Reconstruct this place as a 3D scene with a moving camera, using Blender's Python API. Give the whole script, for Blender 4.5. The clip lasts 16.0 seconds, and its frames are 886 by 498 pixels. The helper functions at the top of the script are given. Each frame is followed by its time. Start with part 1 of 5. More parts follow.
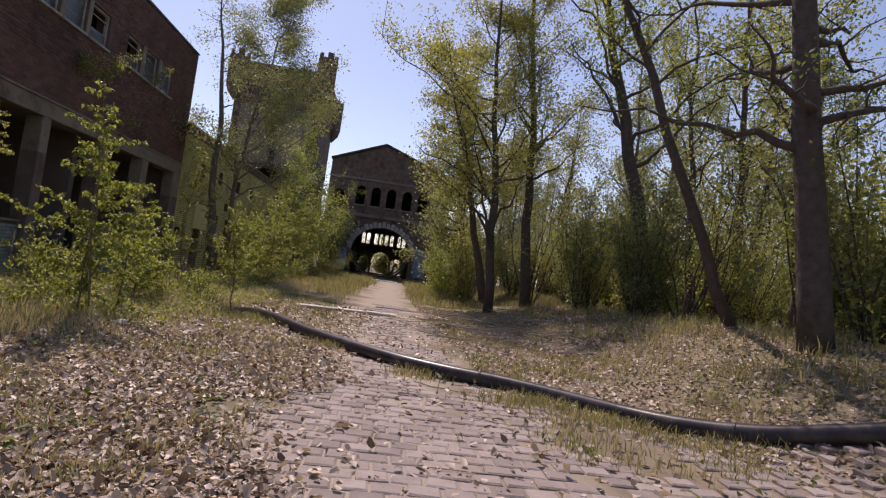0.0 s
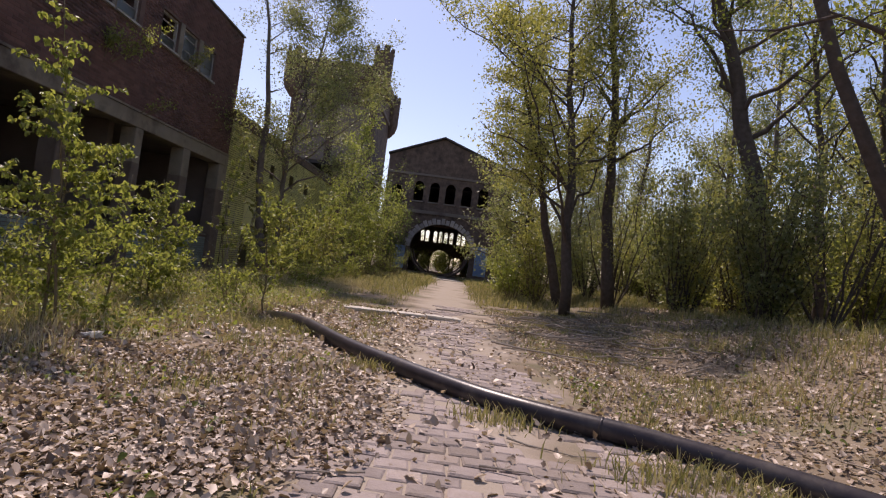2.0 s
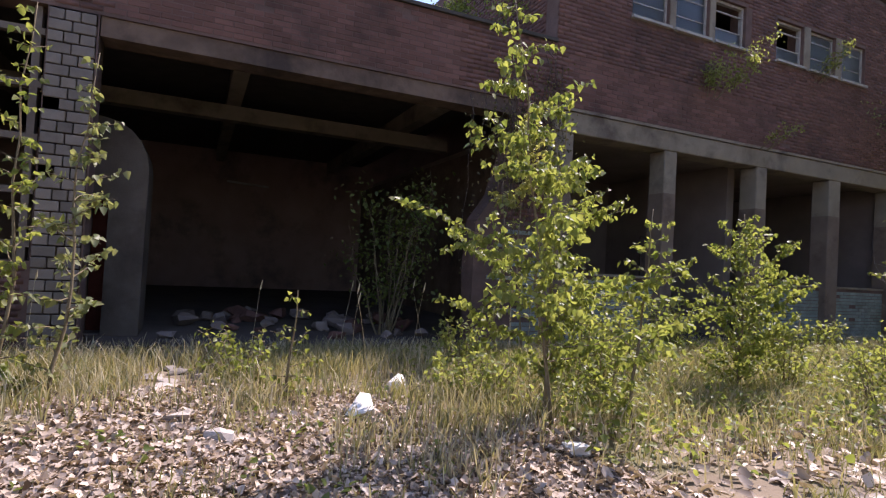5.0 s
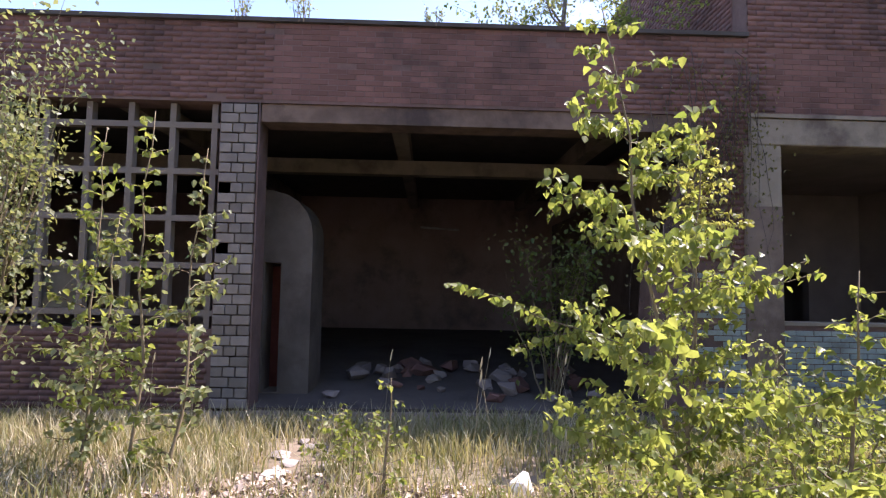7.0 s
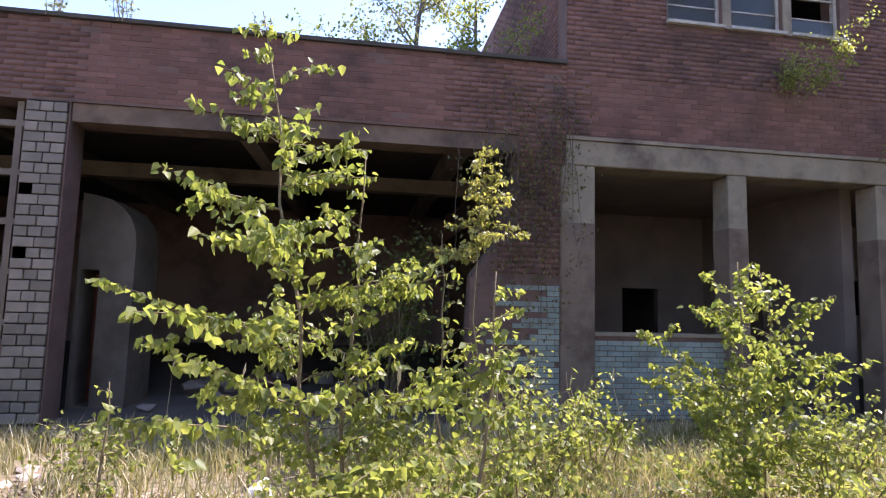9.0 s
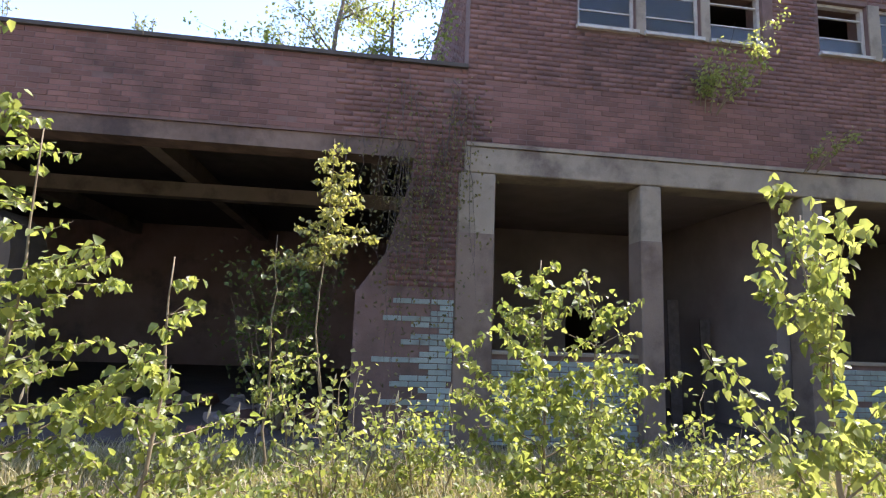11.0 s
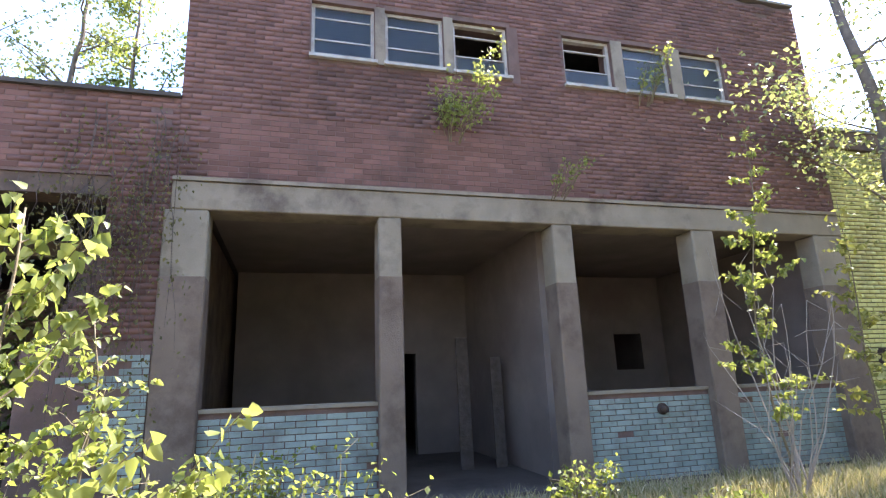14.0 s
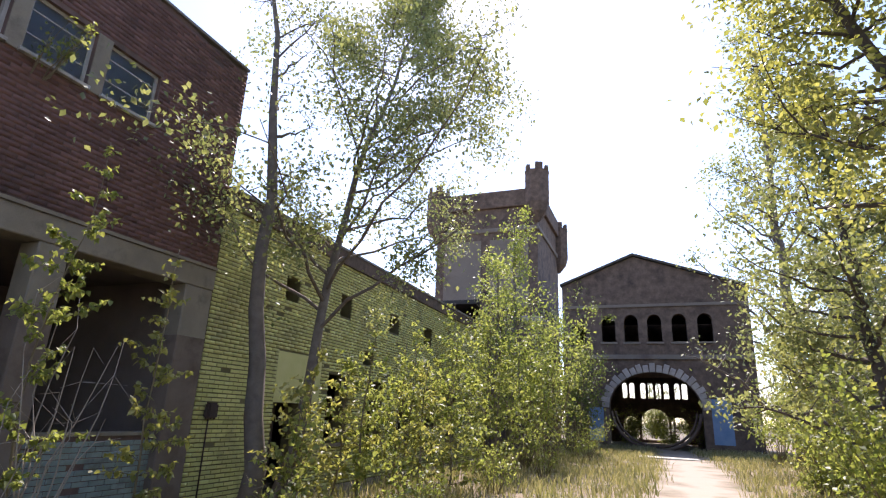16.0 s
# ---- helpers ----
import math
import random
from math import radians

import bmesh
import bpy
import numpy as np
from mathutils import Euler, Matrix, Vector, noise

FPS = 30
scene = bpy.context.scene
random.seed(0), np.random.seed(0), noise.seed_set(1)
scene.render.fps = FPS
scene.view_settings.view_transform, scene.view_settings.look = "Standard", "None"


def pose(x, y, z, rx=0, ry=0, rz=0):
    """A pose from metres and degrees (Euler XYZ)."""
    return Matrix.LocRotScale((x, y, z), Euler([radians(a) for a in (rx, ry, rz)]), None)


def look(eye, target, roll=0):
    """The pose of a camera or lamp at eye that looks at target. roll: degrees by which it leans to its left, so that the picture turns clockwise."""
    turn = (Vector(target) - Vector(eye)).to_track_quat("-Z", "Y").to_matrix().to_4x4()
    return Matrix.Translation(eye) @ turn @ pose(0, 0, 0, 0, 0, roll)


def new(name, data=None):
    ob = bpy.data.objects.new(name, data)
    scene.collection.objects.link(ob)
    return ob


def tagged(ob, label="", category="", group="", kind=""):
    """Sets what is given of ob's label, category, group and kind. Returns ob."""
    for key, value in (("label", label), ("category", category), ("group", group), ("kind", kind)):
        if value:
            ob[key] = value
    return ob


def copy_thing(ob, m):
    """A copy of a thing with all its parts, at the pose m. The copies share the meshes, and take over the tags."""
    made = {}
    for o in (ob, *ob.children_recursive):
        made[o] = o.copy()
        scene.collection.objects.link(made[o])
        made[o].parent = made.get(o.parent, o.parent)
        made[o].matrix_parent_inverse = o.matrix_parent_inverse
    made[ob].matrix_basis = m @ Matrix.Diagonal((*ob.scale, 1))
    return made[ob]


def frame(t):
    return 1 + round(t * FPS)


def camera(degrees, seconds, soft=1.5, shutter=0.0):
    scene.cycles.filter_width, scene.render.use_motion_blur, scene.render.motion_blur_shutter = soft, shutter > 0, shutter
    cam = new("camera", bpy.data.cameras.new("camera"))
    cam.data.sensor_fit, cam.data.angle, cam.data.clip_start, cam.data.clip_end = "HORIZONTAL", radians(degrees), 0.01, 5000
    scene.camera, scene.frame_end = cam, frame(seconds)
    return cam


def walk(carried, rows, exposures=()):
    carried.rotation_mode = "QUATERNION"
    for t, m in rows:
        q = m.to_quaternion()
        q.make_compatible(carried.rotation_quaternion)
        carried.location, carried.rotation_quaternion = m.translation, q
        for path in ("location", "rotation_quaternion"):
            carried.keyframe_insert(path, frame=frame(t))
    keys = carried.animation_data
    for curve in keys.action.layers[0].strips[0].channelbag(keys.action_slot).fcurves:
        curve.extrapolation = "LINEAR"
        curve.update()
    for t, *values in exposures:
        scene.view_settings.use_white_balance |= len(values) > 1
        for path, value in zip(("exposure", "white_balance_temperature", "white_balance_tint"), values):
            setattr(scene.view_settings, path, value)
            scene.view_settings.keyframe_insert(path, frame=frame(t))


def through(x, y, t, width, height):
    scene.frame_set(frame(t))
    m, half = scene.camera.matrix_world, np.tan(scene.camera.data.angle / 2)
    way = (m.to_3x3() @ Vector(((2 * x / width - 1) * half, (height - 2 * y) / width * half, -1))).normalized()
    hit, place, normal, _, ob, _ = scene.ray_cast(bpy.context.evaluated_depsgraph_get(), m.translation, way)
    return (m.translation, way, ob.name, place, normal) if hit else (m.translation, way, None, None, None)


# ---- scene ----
cam = camera(78.0, 16.0, soft=1.2)
PATH = [
    (0.0, pose(0.860, 7.007, 1.363, 92.59, -7.81, -5.37)),
    (0.5, pose(0.811, 7.614, 1.342, 92.84, -6.80, -6.32)),
    (1.0, pose(0.812, 8.203, 1.328, 92.36, -7.27, -2.55)),
    (1.5, pose(0.813, 8.740, 1.301, 91.93, -8.94, -1.74)),
    (2.0, pose(0.778, 9.315, 1.268, 91.65, -7.46, 0.84)),
    (2.5, pose(0.765, 9.913, 1.224, 87.95, -5.93, 9.53)),
    (3.0, pose(0.705, 10.501, 1.200, 87.35, -6.62, 19.77)),
    (3.5, pose(0.604, 10.993, 1.217, 87.34, -5.59, 32.83)),
    (4.0, pose(0.530, 11.495, 1.257, 88.04, -3.87, 43.73)),
    (4.5, pose(0.440, 11.952, 1.282, 88.96, -3.87, 52.97)),
    (5.0, pose(0.313, 12.252, 1.310, 91.42, -3.27, 65.88)),
    (7.5, pose(-0.226, 13.602, 1.773, 93.24, -0.86, 88.78)),
    (8.0, pose(-0.146, 13.966, 1.710, 92.03, -0.28, 84.46)),
    (8.5, pose(-0.062, 14.379, 1.670, 93.22, -1.15, 82.44)),
    (9.0, pose(-0.007, 14.805, 1.656, 95.50, -1.56, 81.50)),
    (9.5, pose(0.055, 15.231, 1.662, 95.18, -1.56, 82.52)),
    (12.0, pose(-0.491, 17.365, 1.478, 101.93, -0.91, 79.51)),
    (12.5, pose(-0.515, 17.841, 1.490, 101.16, 0.88, 75.79)),
    (13.0, pose(-0.498, 18.280, 1.489, 102.08, -2.08, 78.27)),
    (13.5, pose(-0.479, 18.725, 1.495, 104.40, 0.55, 80.32)),
    (14.0, pose(-0.392, 19.207, 1.491, 103.60, 2.15, 74.91)),
    (14.5, pose(-0.210, 19.647, 1.497, 105.23, 2.04, 66.54)),
    (15.0, pose(-0.093, 19.977, 1.548, 101.93, 0.64, 47.49)),
    (15.5, pose(-0.070, 20.357, 1.632, 103.69, -3.34, 32.62)),
    (16.0, pose(-0.007, 20.864, 1.719, 106.83, -2.28, 21.02)),
]
walk(cam, PATH, exposures=[(0.0, 0.35, 7000, 29), (2.5, 0.5, 7000, 29), (5.0, 1.4, 6400, 29), (7.5, 2.1, 6300, 29), (9.5, 2.2, 6250, 27), (12.0, 2.7, 6150, 22), (14.0, 3.1, 6200, 20), (15.0, 3.25, 6200, 26), (15.5, 2.85, 6200, 27), (16.0, 1.65, 6400, 23)])

# ---- daylight ----
SUN_AZ, SUN_EL = radians(20), radians(55)      # azimuth from +y towards -x
world = bpy.data.worlds.new("world")
scene.world = world
world.use_nodes = True
wn = world.node_tree
sky = wn.nodes.new("ShaderNodeTexSky")
sky.sky_type, sky.sun_disc = "NISHITA", False
sky.sun_elevation, sky.sun_rotation = SUN_EL, -SUN_AZ
sky.dust_density, sky.air_density = 0.5, 1.0
wn.links.new(sky.outputs[0], wn.nodes["Background"].inputs[0])
wn.nodes["Background"].inputs[1].default_value = 0.115
sun = new("sun", bpy.data.lights.new("sun", "SUN"))
sun.data.energy, sun.data.angle, sun.data.color = 3.2, radians(0.5), (1.0, 0.95, 0.86)
sun.matrix_world = look((-math.sin(SUN_AZ) * math.cos(SUN_EL) * 40, math.cos(SUN_AZ) * math.cos(SUN_EL) * 40, math.sin(SUN_EL) * 40), (0, 0, 0))

# ---- materials ----
def material(name, a, b, scale=6.0, rough=0.85, bump=0.3, island=0.0, fine=60.0, metal=0.0, stain=None, stain_scale=0.8, piece=0.0):
    """Two tones mixed by coarse and fine noise, a stain at large scale, relief, and a shift from piece to piece."""
    m = bpy.data.materials.new(name)
    m.use_nodes = True
    nt = m.node_tree
    n, l = nt.nodes, nt.links
    bsdf = n["Principled BSDF"]
    co = n.new("ShaderNodeTexCoord")
    n1 = n.new("ShaderNodeTexNoise"); n1.inputs["Scale"].default_value = scale; n1.inputs["Detail"].default_value = 6
    n2 = n.new("ShaderNodeTexNoise"); n2.inputs["Scale"].default_value = fine; n2.inputs["Detail"].default_value = 4
    geo = n.new("ShaderNodeNewGeometry")
    for q in (n1, n2):
        l.new(geo.outputs["Position"], q.inputs["Vector"])
    mixf = n.new("ShaderNodeMath"); mixf.operation = "MULTIPLY_ADD"
    l.new(n2.outputs["Fac"], mixf.inputs[0]); mixf.inputs[1].default_value = 0.5
    half = n.new("ShaderNodeMath"); half.operation = "MULTIPLY_ADD"
    l.new(n1.outputs["Fac"], half.inputs[0]); half.inputs[1].default_value = 1.6; half.inputs[2].default_value = -0.55
    l.new(half.outputs[0], mixf.inputs[2])
    clampn = n.new("ShaderNodeClamp"); l.new(mixf.outputs[0], clampn.inputs[0])
    mix = n.new("ShaderNodeMix"); mix.data_type = "RGBA"
    l.new(clampn.outputs[0], mix.inputs[0])
    mix.inputs[6].default_value, mix.inputs[7].default_value = (*a, 1), (*b, 1)
    col = mix.outputs[2]
    if stain:
        n3 = n.new("ShaderNodeTexNoise"); n3.inputs["Scale"].default_value = stain_scale; n3.inputs["Detail"].default_value = 8; n3.inputs["Roughness"].default_value = 0.65
        l.new(geo.outputs["Position"], n3.inputs["Vector"])
        rmp = n.new("ShaderNodeMapRange"); rmp.inputs[1].default_value, rmp.inputs[2].default_value = 0.5, 0.68
        l.new(n3.outputs["Fac"], rmp.inputs[0])
        mx = n.new("ShaderNodeMix"); mx.data_type = "RGBA"
        l.new(rmp.outputs[0], mx.inputs[0]); l.new(col, mx.inputs[6]); mx.inputs[7].default_value = (*stain, 1)
        col = mx.outputs[2]
    if island or piece:
        hsv = n.new("ShaderNodeHueSaturation")
        rr = n.new("ShaderNodeMapRange")
        amount = island or piece
        rr.inputs[3].default_value, rr.inputs[4].default_value = 1 - amount, 1 + amount
        if island:
            l.new(geo.outputs["Random Per Island"], rr.inputs[0])
        else:
            oi = n.new("ShaderNodeObjectInfo"); l.new(oi.outputs["Random"], rr.inputs[0])
        l.new(rr.outputs[0], hsv.inputs["Value"]); l.new(col, hsv.inputs["Color"])
        col = hsv.outputs[0]
    l.new(col, bsdf.inputs["Base Color"])
    bsdf.inputs["Roughness"].default_value, bsdf.inputs["Metallic"].default_value = rough, metal
    bsdf.inputs["Specular IOR Level"].default_value = 0.3
    if bump:
        bp = n.new("ShaderNodeBump"); bp.inputs["Strength"].default_value = bump; bp.inputs["Distance"].default_value = 0.02
        l.new(clampn.outputs[0], bp.inputs["Height"]); l.new(bp.outputs[0], bsdf.inputs["Normal"])
    return m


def leaf_material(name, a, b, through=0.45, gloss=0.25):
    """Thin leaves: two greens from leaf to leaf, lit through from behind."""
    m = bpy.data.materials.new(name)
    m.use_nodes = True
    nt = m.node_tree
    n, l = nt.nodes, nt.links
    bsdf, out = n["Principled BSDF"], n["Material Output"]
    geo = n.new("ShaderNodeNewGeometry")
    mix = n.new("ShaderNodeMix"); mix.data_type = "RGBA"
    l.new(geo.outputs["Random Per Island"], mix.inputs[0])
    mix.inputs[6].default_value, mix.inputs[7].default_value = (*a, 1), (*b, 1)
    l.new(mix.outputs[2], bsdf.inputs["Base Color"])
    bsdf.inputs["Roughness"].default_value = 0.45
    bsdf.inputs["Specular IOR Level"].default_value = gloss
    tr = n.new("ShaderNodeBsdfTranslucent")
    warm = n.new("ShaderNodeMix"); warm.data_type = "RGBA"; warm.blend_type = "MULTIPLY"; warm.inputs[0].default_value = 1.0
    l.new(mix.outputs[2], warm.inputs[6]); warm.inputs[7].default_value = (2.3, 2.15, 1.25, 1)
    l.new(warm.outputs[2], tr.inputs[0])
    sh = n.new("ShaderNodeMixShader"); sh.inputs[0].default_value = through
    l.new(bsdf.outputs[0], sh.inputs[1]); l.new(tr.outputs[0], sh.inputs[2]); l.new(sh.outputs[0], out.inputs["Surface"])
    return m


M_RED = material("red_brick", (0.128, 0.066, 0.054), (0.192, 0.101, 0.081), 1.3, 0.9, 0.4, island=0.22, stain=(0.085, 0.05, 0.043))
M_RED_PIECE = material("red_brick_single", (0.128, 0.066, 0.054), (0.192, 0.101, 0.081), 1.3, 0.9, 0.4, piece=0.22, stain=(0.085, 0.05, 0.043))
M_YELLOW_PIECE = material("yellow_brick_single", (0.50, 0.49, 0.17), (0.60, 0.57, 0.24), 3, 0.8, 0.35, piece=0.13, stain=(0.36, 0.33, 0.15))
M_MORTAR = material("mortar", (0.12, 0.075, 0.063), (0.18, 0.118, 0.10), 5, 0.95, 0.4, stain=(0.08, 0.06, 0.05))
M_BLUE = material("pale_blue_painted_brick", (0.185, 0.23, 0.21), (0.285, 0.33, 0.30), 4, 0.75, 0.35, piece=0.14, stain=(0.17, 0.185, 0.165), stain_scale=2.5)
M_YELLOW = material("yellow_painted_brick", (0.50, 0.49, 0.17), (0.60, 0.57, 0.24), 3, 0.8, 0.35, island=0.13, stain=(0.36, 0.33, 0.15))
M_YJOINT = material("grimy_yellow_joint", (0.11, 0.095, 0.05), (0.19, 0.165, 0.085), 4, 0.95, 0.3)
M_YPLASTER = material("yellow_plaster", (0.52, 0.50, 0.20), (0.60, 0.56, 0.26), 4, 0.85, 0.2)
M_CONC = material("weathered_concrete", (0.205, 0.172, 0.128), (0.29, 0.248, 0.188), 3, 0.9, 0.4, stain=(0.12, 0.095, 0.075), stain_scale=1.2)
M_PLASTER = material("stained_plaster", (0.16, 0.13, 0.115), (0.26, 0.215, 0.19), 1.5, 0.92, 0.3, stain=(0.19, 0.145, 0.13))
M_PALE = material("pale_glazed_brick", (0.15, 0.125, 0.105), (0.26, 0.22, 0.185), 5, 0.7, 0.3, piece=0.25, stain=(0.2, 0.17, 0.14), stain_scale=2)
M_INNER = material("sooty_inner_wall", (0.24, 0.16, 0.14), (0.36, 0.26, 0.23), 1.2, 0.95, 0.3, stain=(0.16, 0.12, 0.11))
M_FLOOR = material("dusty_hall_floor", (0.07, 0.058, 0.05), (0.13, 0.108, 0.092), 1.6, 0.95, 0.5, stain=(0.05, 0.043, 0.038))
M_FOOT = material("brown_stained_concrete", (0.15, 0.112, 0.086), (0.215, 0.165, 0.128), 2.5, 0.92, 0.4, stain=(0.11, 0.08, 0.062), stain_scale=1.5)
M_OLDBRICK = material("dark_old_brick", (0.075, 0.053, 0.042), (0.20, 0.14, 0.105), 2.6, 0.92, 0.8, stain=(0.06, 0.044, 0.038), stain_scale=0.9, fine=9)
M_RENDER = material("grey_brown_render", (0.165, 0.138, 0.112), (0.23, 0.19, 0.155), 0.8, 0.92, 0.4, stain=(0.13, 0.10, 0.085), stain_scale=0.4)
M_GRAFF = material("blue_sprayed_paint", (0.10, 0.20, 0.36), (0.25, 0.33, 0.45), 1.5, 0.8, 0.2)
M_SLAB = material("pale_concrete", (0.46, 0.42, 0.36), (0.60, 0.56, 0.49), 5, 0.9, 0.3)
M_STONE = material("pale_arch_stone", (0.30, 0.26, 0.23), (0.42, 0.37, 0.33), 4, 0.9, 0.3, piece=0.25)
M_ROOF = material("roofing_felt", (0.05, 0.045, 0.04), (0.09, 0.08, 0.07), 3, 0.95, 0.4)
M_TIN = material("dull_flashing", (0.16, 0.14, 0.12), (0.24, 0.21, 0.18), 5, 0.6, 0.2, metal=0.3)
M_WHITE = material("peeling_white_paint", (0.33, 0.31, 0.28), (0.47, 0.45, 0.41), 9, 0.65, 0.3, stain=(0.3, 0.25, 0.2), stain_scale=4)
M_WOOD = material("grey_weathered_wood", (0.24, 0.20, 0.16), (0.36, 0.31, 0.26), 8, 0.9, 0.4)
M_DOOR = material("dark_brown_door", (0.045, 0.03, 0.025), (0.08, 0.055, 0.045), 6, 0.8, 0.3)
M_PIPE = material("black_plastic_pipe", (0.030, 0.024, 0.027), (0.055, 0.045, 0.048), 7, 0.34, 0.08, stain=(0.10, 0.085, 0.075), stain_scale=3)
M_PAVER = material("greyish_pink_paver", (0.25, 0.205, 0.187), (0.35, 0.295, 0.268), 7, 0.85, 0.5, piece=0.22, stain=(0.26, 0.21, 0.17), stain_scale=1.5)
M_PAVERS = material("greyish_pink_pavers", (0.25, 0.205, 0.187), (0.35, 0.295, 0.268), 7, 0.85, 0.5, island=0.22, stain=(0.26, 0.21, 0.17), stain_scale=1.5)
M_RUBBLE = material("white_rubble", (0.62, 0.58, 0.53), (0.78, 0.75, 0.70), 12, 0.9, 0.4)
M_BARK = material("grey_brown_bark", (0.065, 0.05, 0.042), (0.13, 0.105, 0.09), 9, 0.95, 0.9, fine=35)
M_BIRCH = material("smooth_grey_bark", (0.11, 0.088, 0.07), (0.205, 0.17, 0.138), 7, 0.9, 0.5)
M_STEM = material("green_brown_stem", (0.13, 0.10, 0.06), (0.22, 0.18, 0.11), 20, 0.8, 0.2)
M_GLASS = bpy.data.materials.new("dusty_window_glass")
M_GLASS.use_nodes = True
_g = M_GLASS.node_tree.nodes["Principled BSDF"]
_g.inputs["Base Color"].default_value = (0.42, 0.44, 0.43, 1); _g.inputs["Roughness"].default_value = 0.3; _g.inputs["Specular IOR Level"].default_value = 0.25
_g.inputs["Transmission Weight"].default_value = 1.0; _g.inputs["IOR"].default_value = 1.45
L_FRESH = leaf_material("fresh_green_leaf", (0.10, 0.135, 0.035), (0.21, 0.235, 0.075), 0.5, 0.4)
L_DARK = leaf_material("mid_green_leaf", (0.065, 0.10, 0.03), (0.14, 0.17, 0.055), 0.45)
L_SILVER = leaf_material("silvery_green_leaf", (0.10, 0.125, 0.055), (0.22, 0.235, 0.12), 0.4, 0.4)
L_YELLOW = leaf_material("yellow_green_leaf", (0.14, 0.155, 0.045), (0.27, 0.27, 0.105), 0.45, 0.4)
L_GRASS = leaf_material("mixed_grass", (0.125, 0.14, 0.055), (0.34, 0.31, 0.20), 0.3, 0.2)
L_LIME = leaf_material("lime_green_leaf", (0.115, 0.148, 0.042), (0.225, 0.248, 0.09), 0.5, 0.4)
L_STRAW = leaf_material("dry_straw_grass", (0.32, 0.28, 0.19), (0.48, 0.43, 0.31), 0.2, 0.2)
L_DRY = leaf_material("dry_brown_leaf", (0.10, 0.068, 0.05), (0.62, 0.505, 0.41), 0.10, 0.35)


# ---- mesh helpers ----
def mesh_of(name, V, F, mat, smooth=False):
    me = bpy.data.meshes.new(name)
    me.from_pydata([tuple(v) for v in V], [], [tuple(f) for f in F])
    me.materials.append(mat)
    if smooth:
        me.polygons.foreach_set("use_smooth", [True] * len(me.polygons))
    me.update()
    return me


def mesh_quads(name, V, mat, per):
    """A mesh of many small alike faces: V is (count, corners, 3); per lists the corner numbers of each face of a piece, all with as many corners."""
    V = np.asarray(V, np.float32)
    cnt, k = V.shape[:2]
    per = np.asarray(per, np.int32)
    F = (per[None] + (np.arange(cnt, dtype=np.int32) * k)[:, None, None]).reshape(-1, per.shape[1])
    me = bpy.data.meshes.new(name)
    me.vertices.add(cnt * k)
    me.vertices.foreach_set("co", V.reshape(-1))
    me.loops.add(F.size)
    me.loops.foreach_set("vertex_index", F.reshape(-1))
    me.polygons.add(len(F))
    me.polygons.foreach_set("loop_start", np.arange(0, F.size, per.shape[1], dtype=np.int32))
    me.materials.append(mat)
    me.update(calc_edges=True)
    me.validate()
    return me


class Geo:
    """Collects boxes and tubes into one mesh."""
    def __init__(self):
        self.v, self.f = [], []

    def add(self, v, f):
        o = len(self.v)
        self.v += [tuple(q) for q in v]
        self.f += [tuple(i + o for i in q) for q in f]
        return self

    def box(self, x0, x1, y0, y1, z0, z1, jit=0.0, rng=None):
        v = [[x, y, z] for z in (z0, z1) for y in (y0, y1) for x in (x0, x1)]
        if jit:
            v = [[c + rng.uniform(-jit, jit) for c in q] for q in v]
        return self.add(v, [(0, 2, 3, 1), (4, 5, 7, 6), (0, 1, 5, 4), (2, 6, 7, 3), (0, 4, 6, 2), (1, 3, 7, 5)])

    def tube(self, pts, radii, n=6, cap=True):
        pts = [Vector(p) for p in pts]
        v, f = [], []
        for i, p in enumerate(pts):
            d = (pts[min(i + 1, len(pts) - 1)] - pts[max(i - 1, 0)])
            if d.length < 1e-6:
                d = Vector((0, 0, 1))
            d.normalize()
            u = d.cross(Vector((0.31, 0.95, 0.07))).normalized()
            w = d.cross(u)
            for j in range(n):
                a = 2 * math.pi * j / n
                v.append(p + float(radii[i]) * (math.cos(a) * u + math.sin(a) * w))
        for i in range(len(pts) - 1):
            for j in range(n):
                f.append((i * n + j, i * n + (j + 1) % n, (i + 1) * n + (j + 1) % n, (i + 1) * n + j))
        if cap:
            f += [tuple(range(n - 1, -1, -1)), tuple(range((len(pts) - 1) * n, len(pts) * n))]
        return self.add(v, f)

    def mesh(self, name, mat, smooth=False):
        return mesh_of(name, self.v, self.f, mat, smooth)


def part(name, me, parent, label="", kind=""):
    ob = new(name, me)
    ob.parent = parent
    return tagged(ob, label=label, kind=kind)


def thing(name, label, category, group="", kind="", at=(0, 0, 0)):
    ob = new(name)
    ob.empty_display_size = 0.2
    ob.location = at
    return tagged(ob, label, category, group, kind)


def bevelled(me, width=0.01, segments=1):
    bm = bmesh.new()
    bm.from_mesh(me)
    bmesh.ops.remove_doubles(bm, verts=bm.verts, dist=1e-5)
    bmesh.ops.bevel(bm, geom=list(bm.edges), offset=width, segments=segments, affect="EDGES")
    bm.to_mesh(me)
    bm.free()
    return me


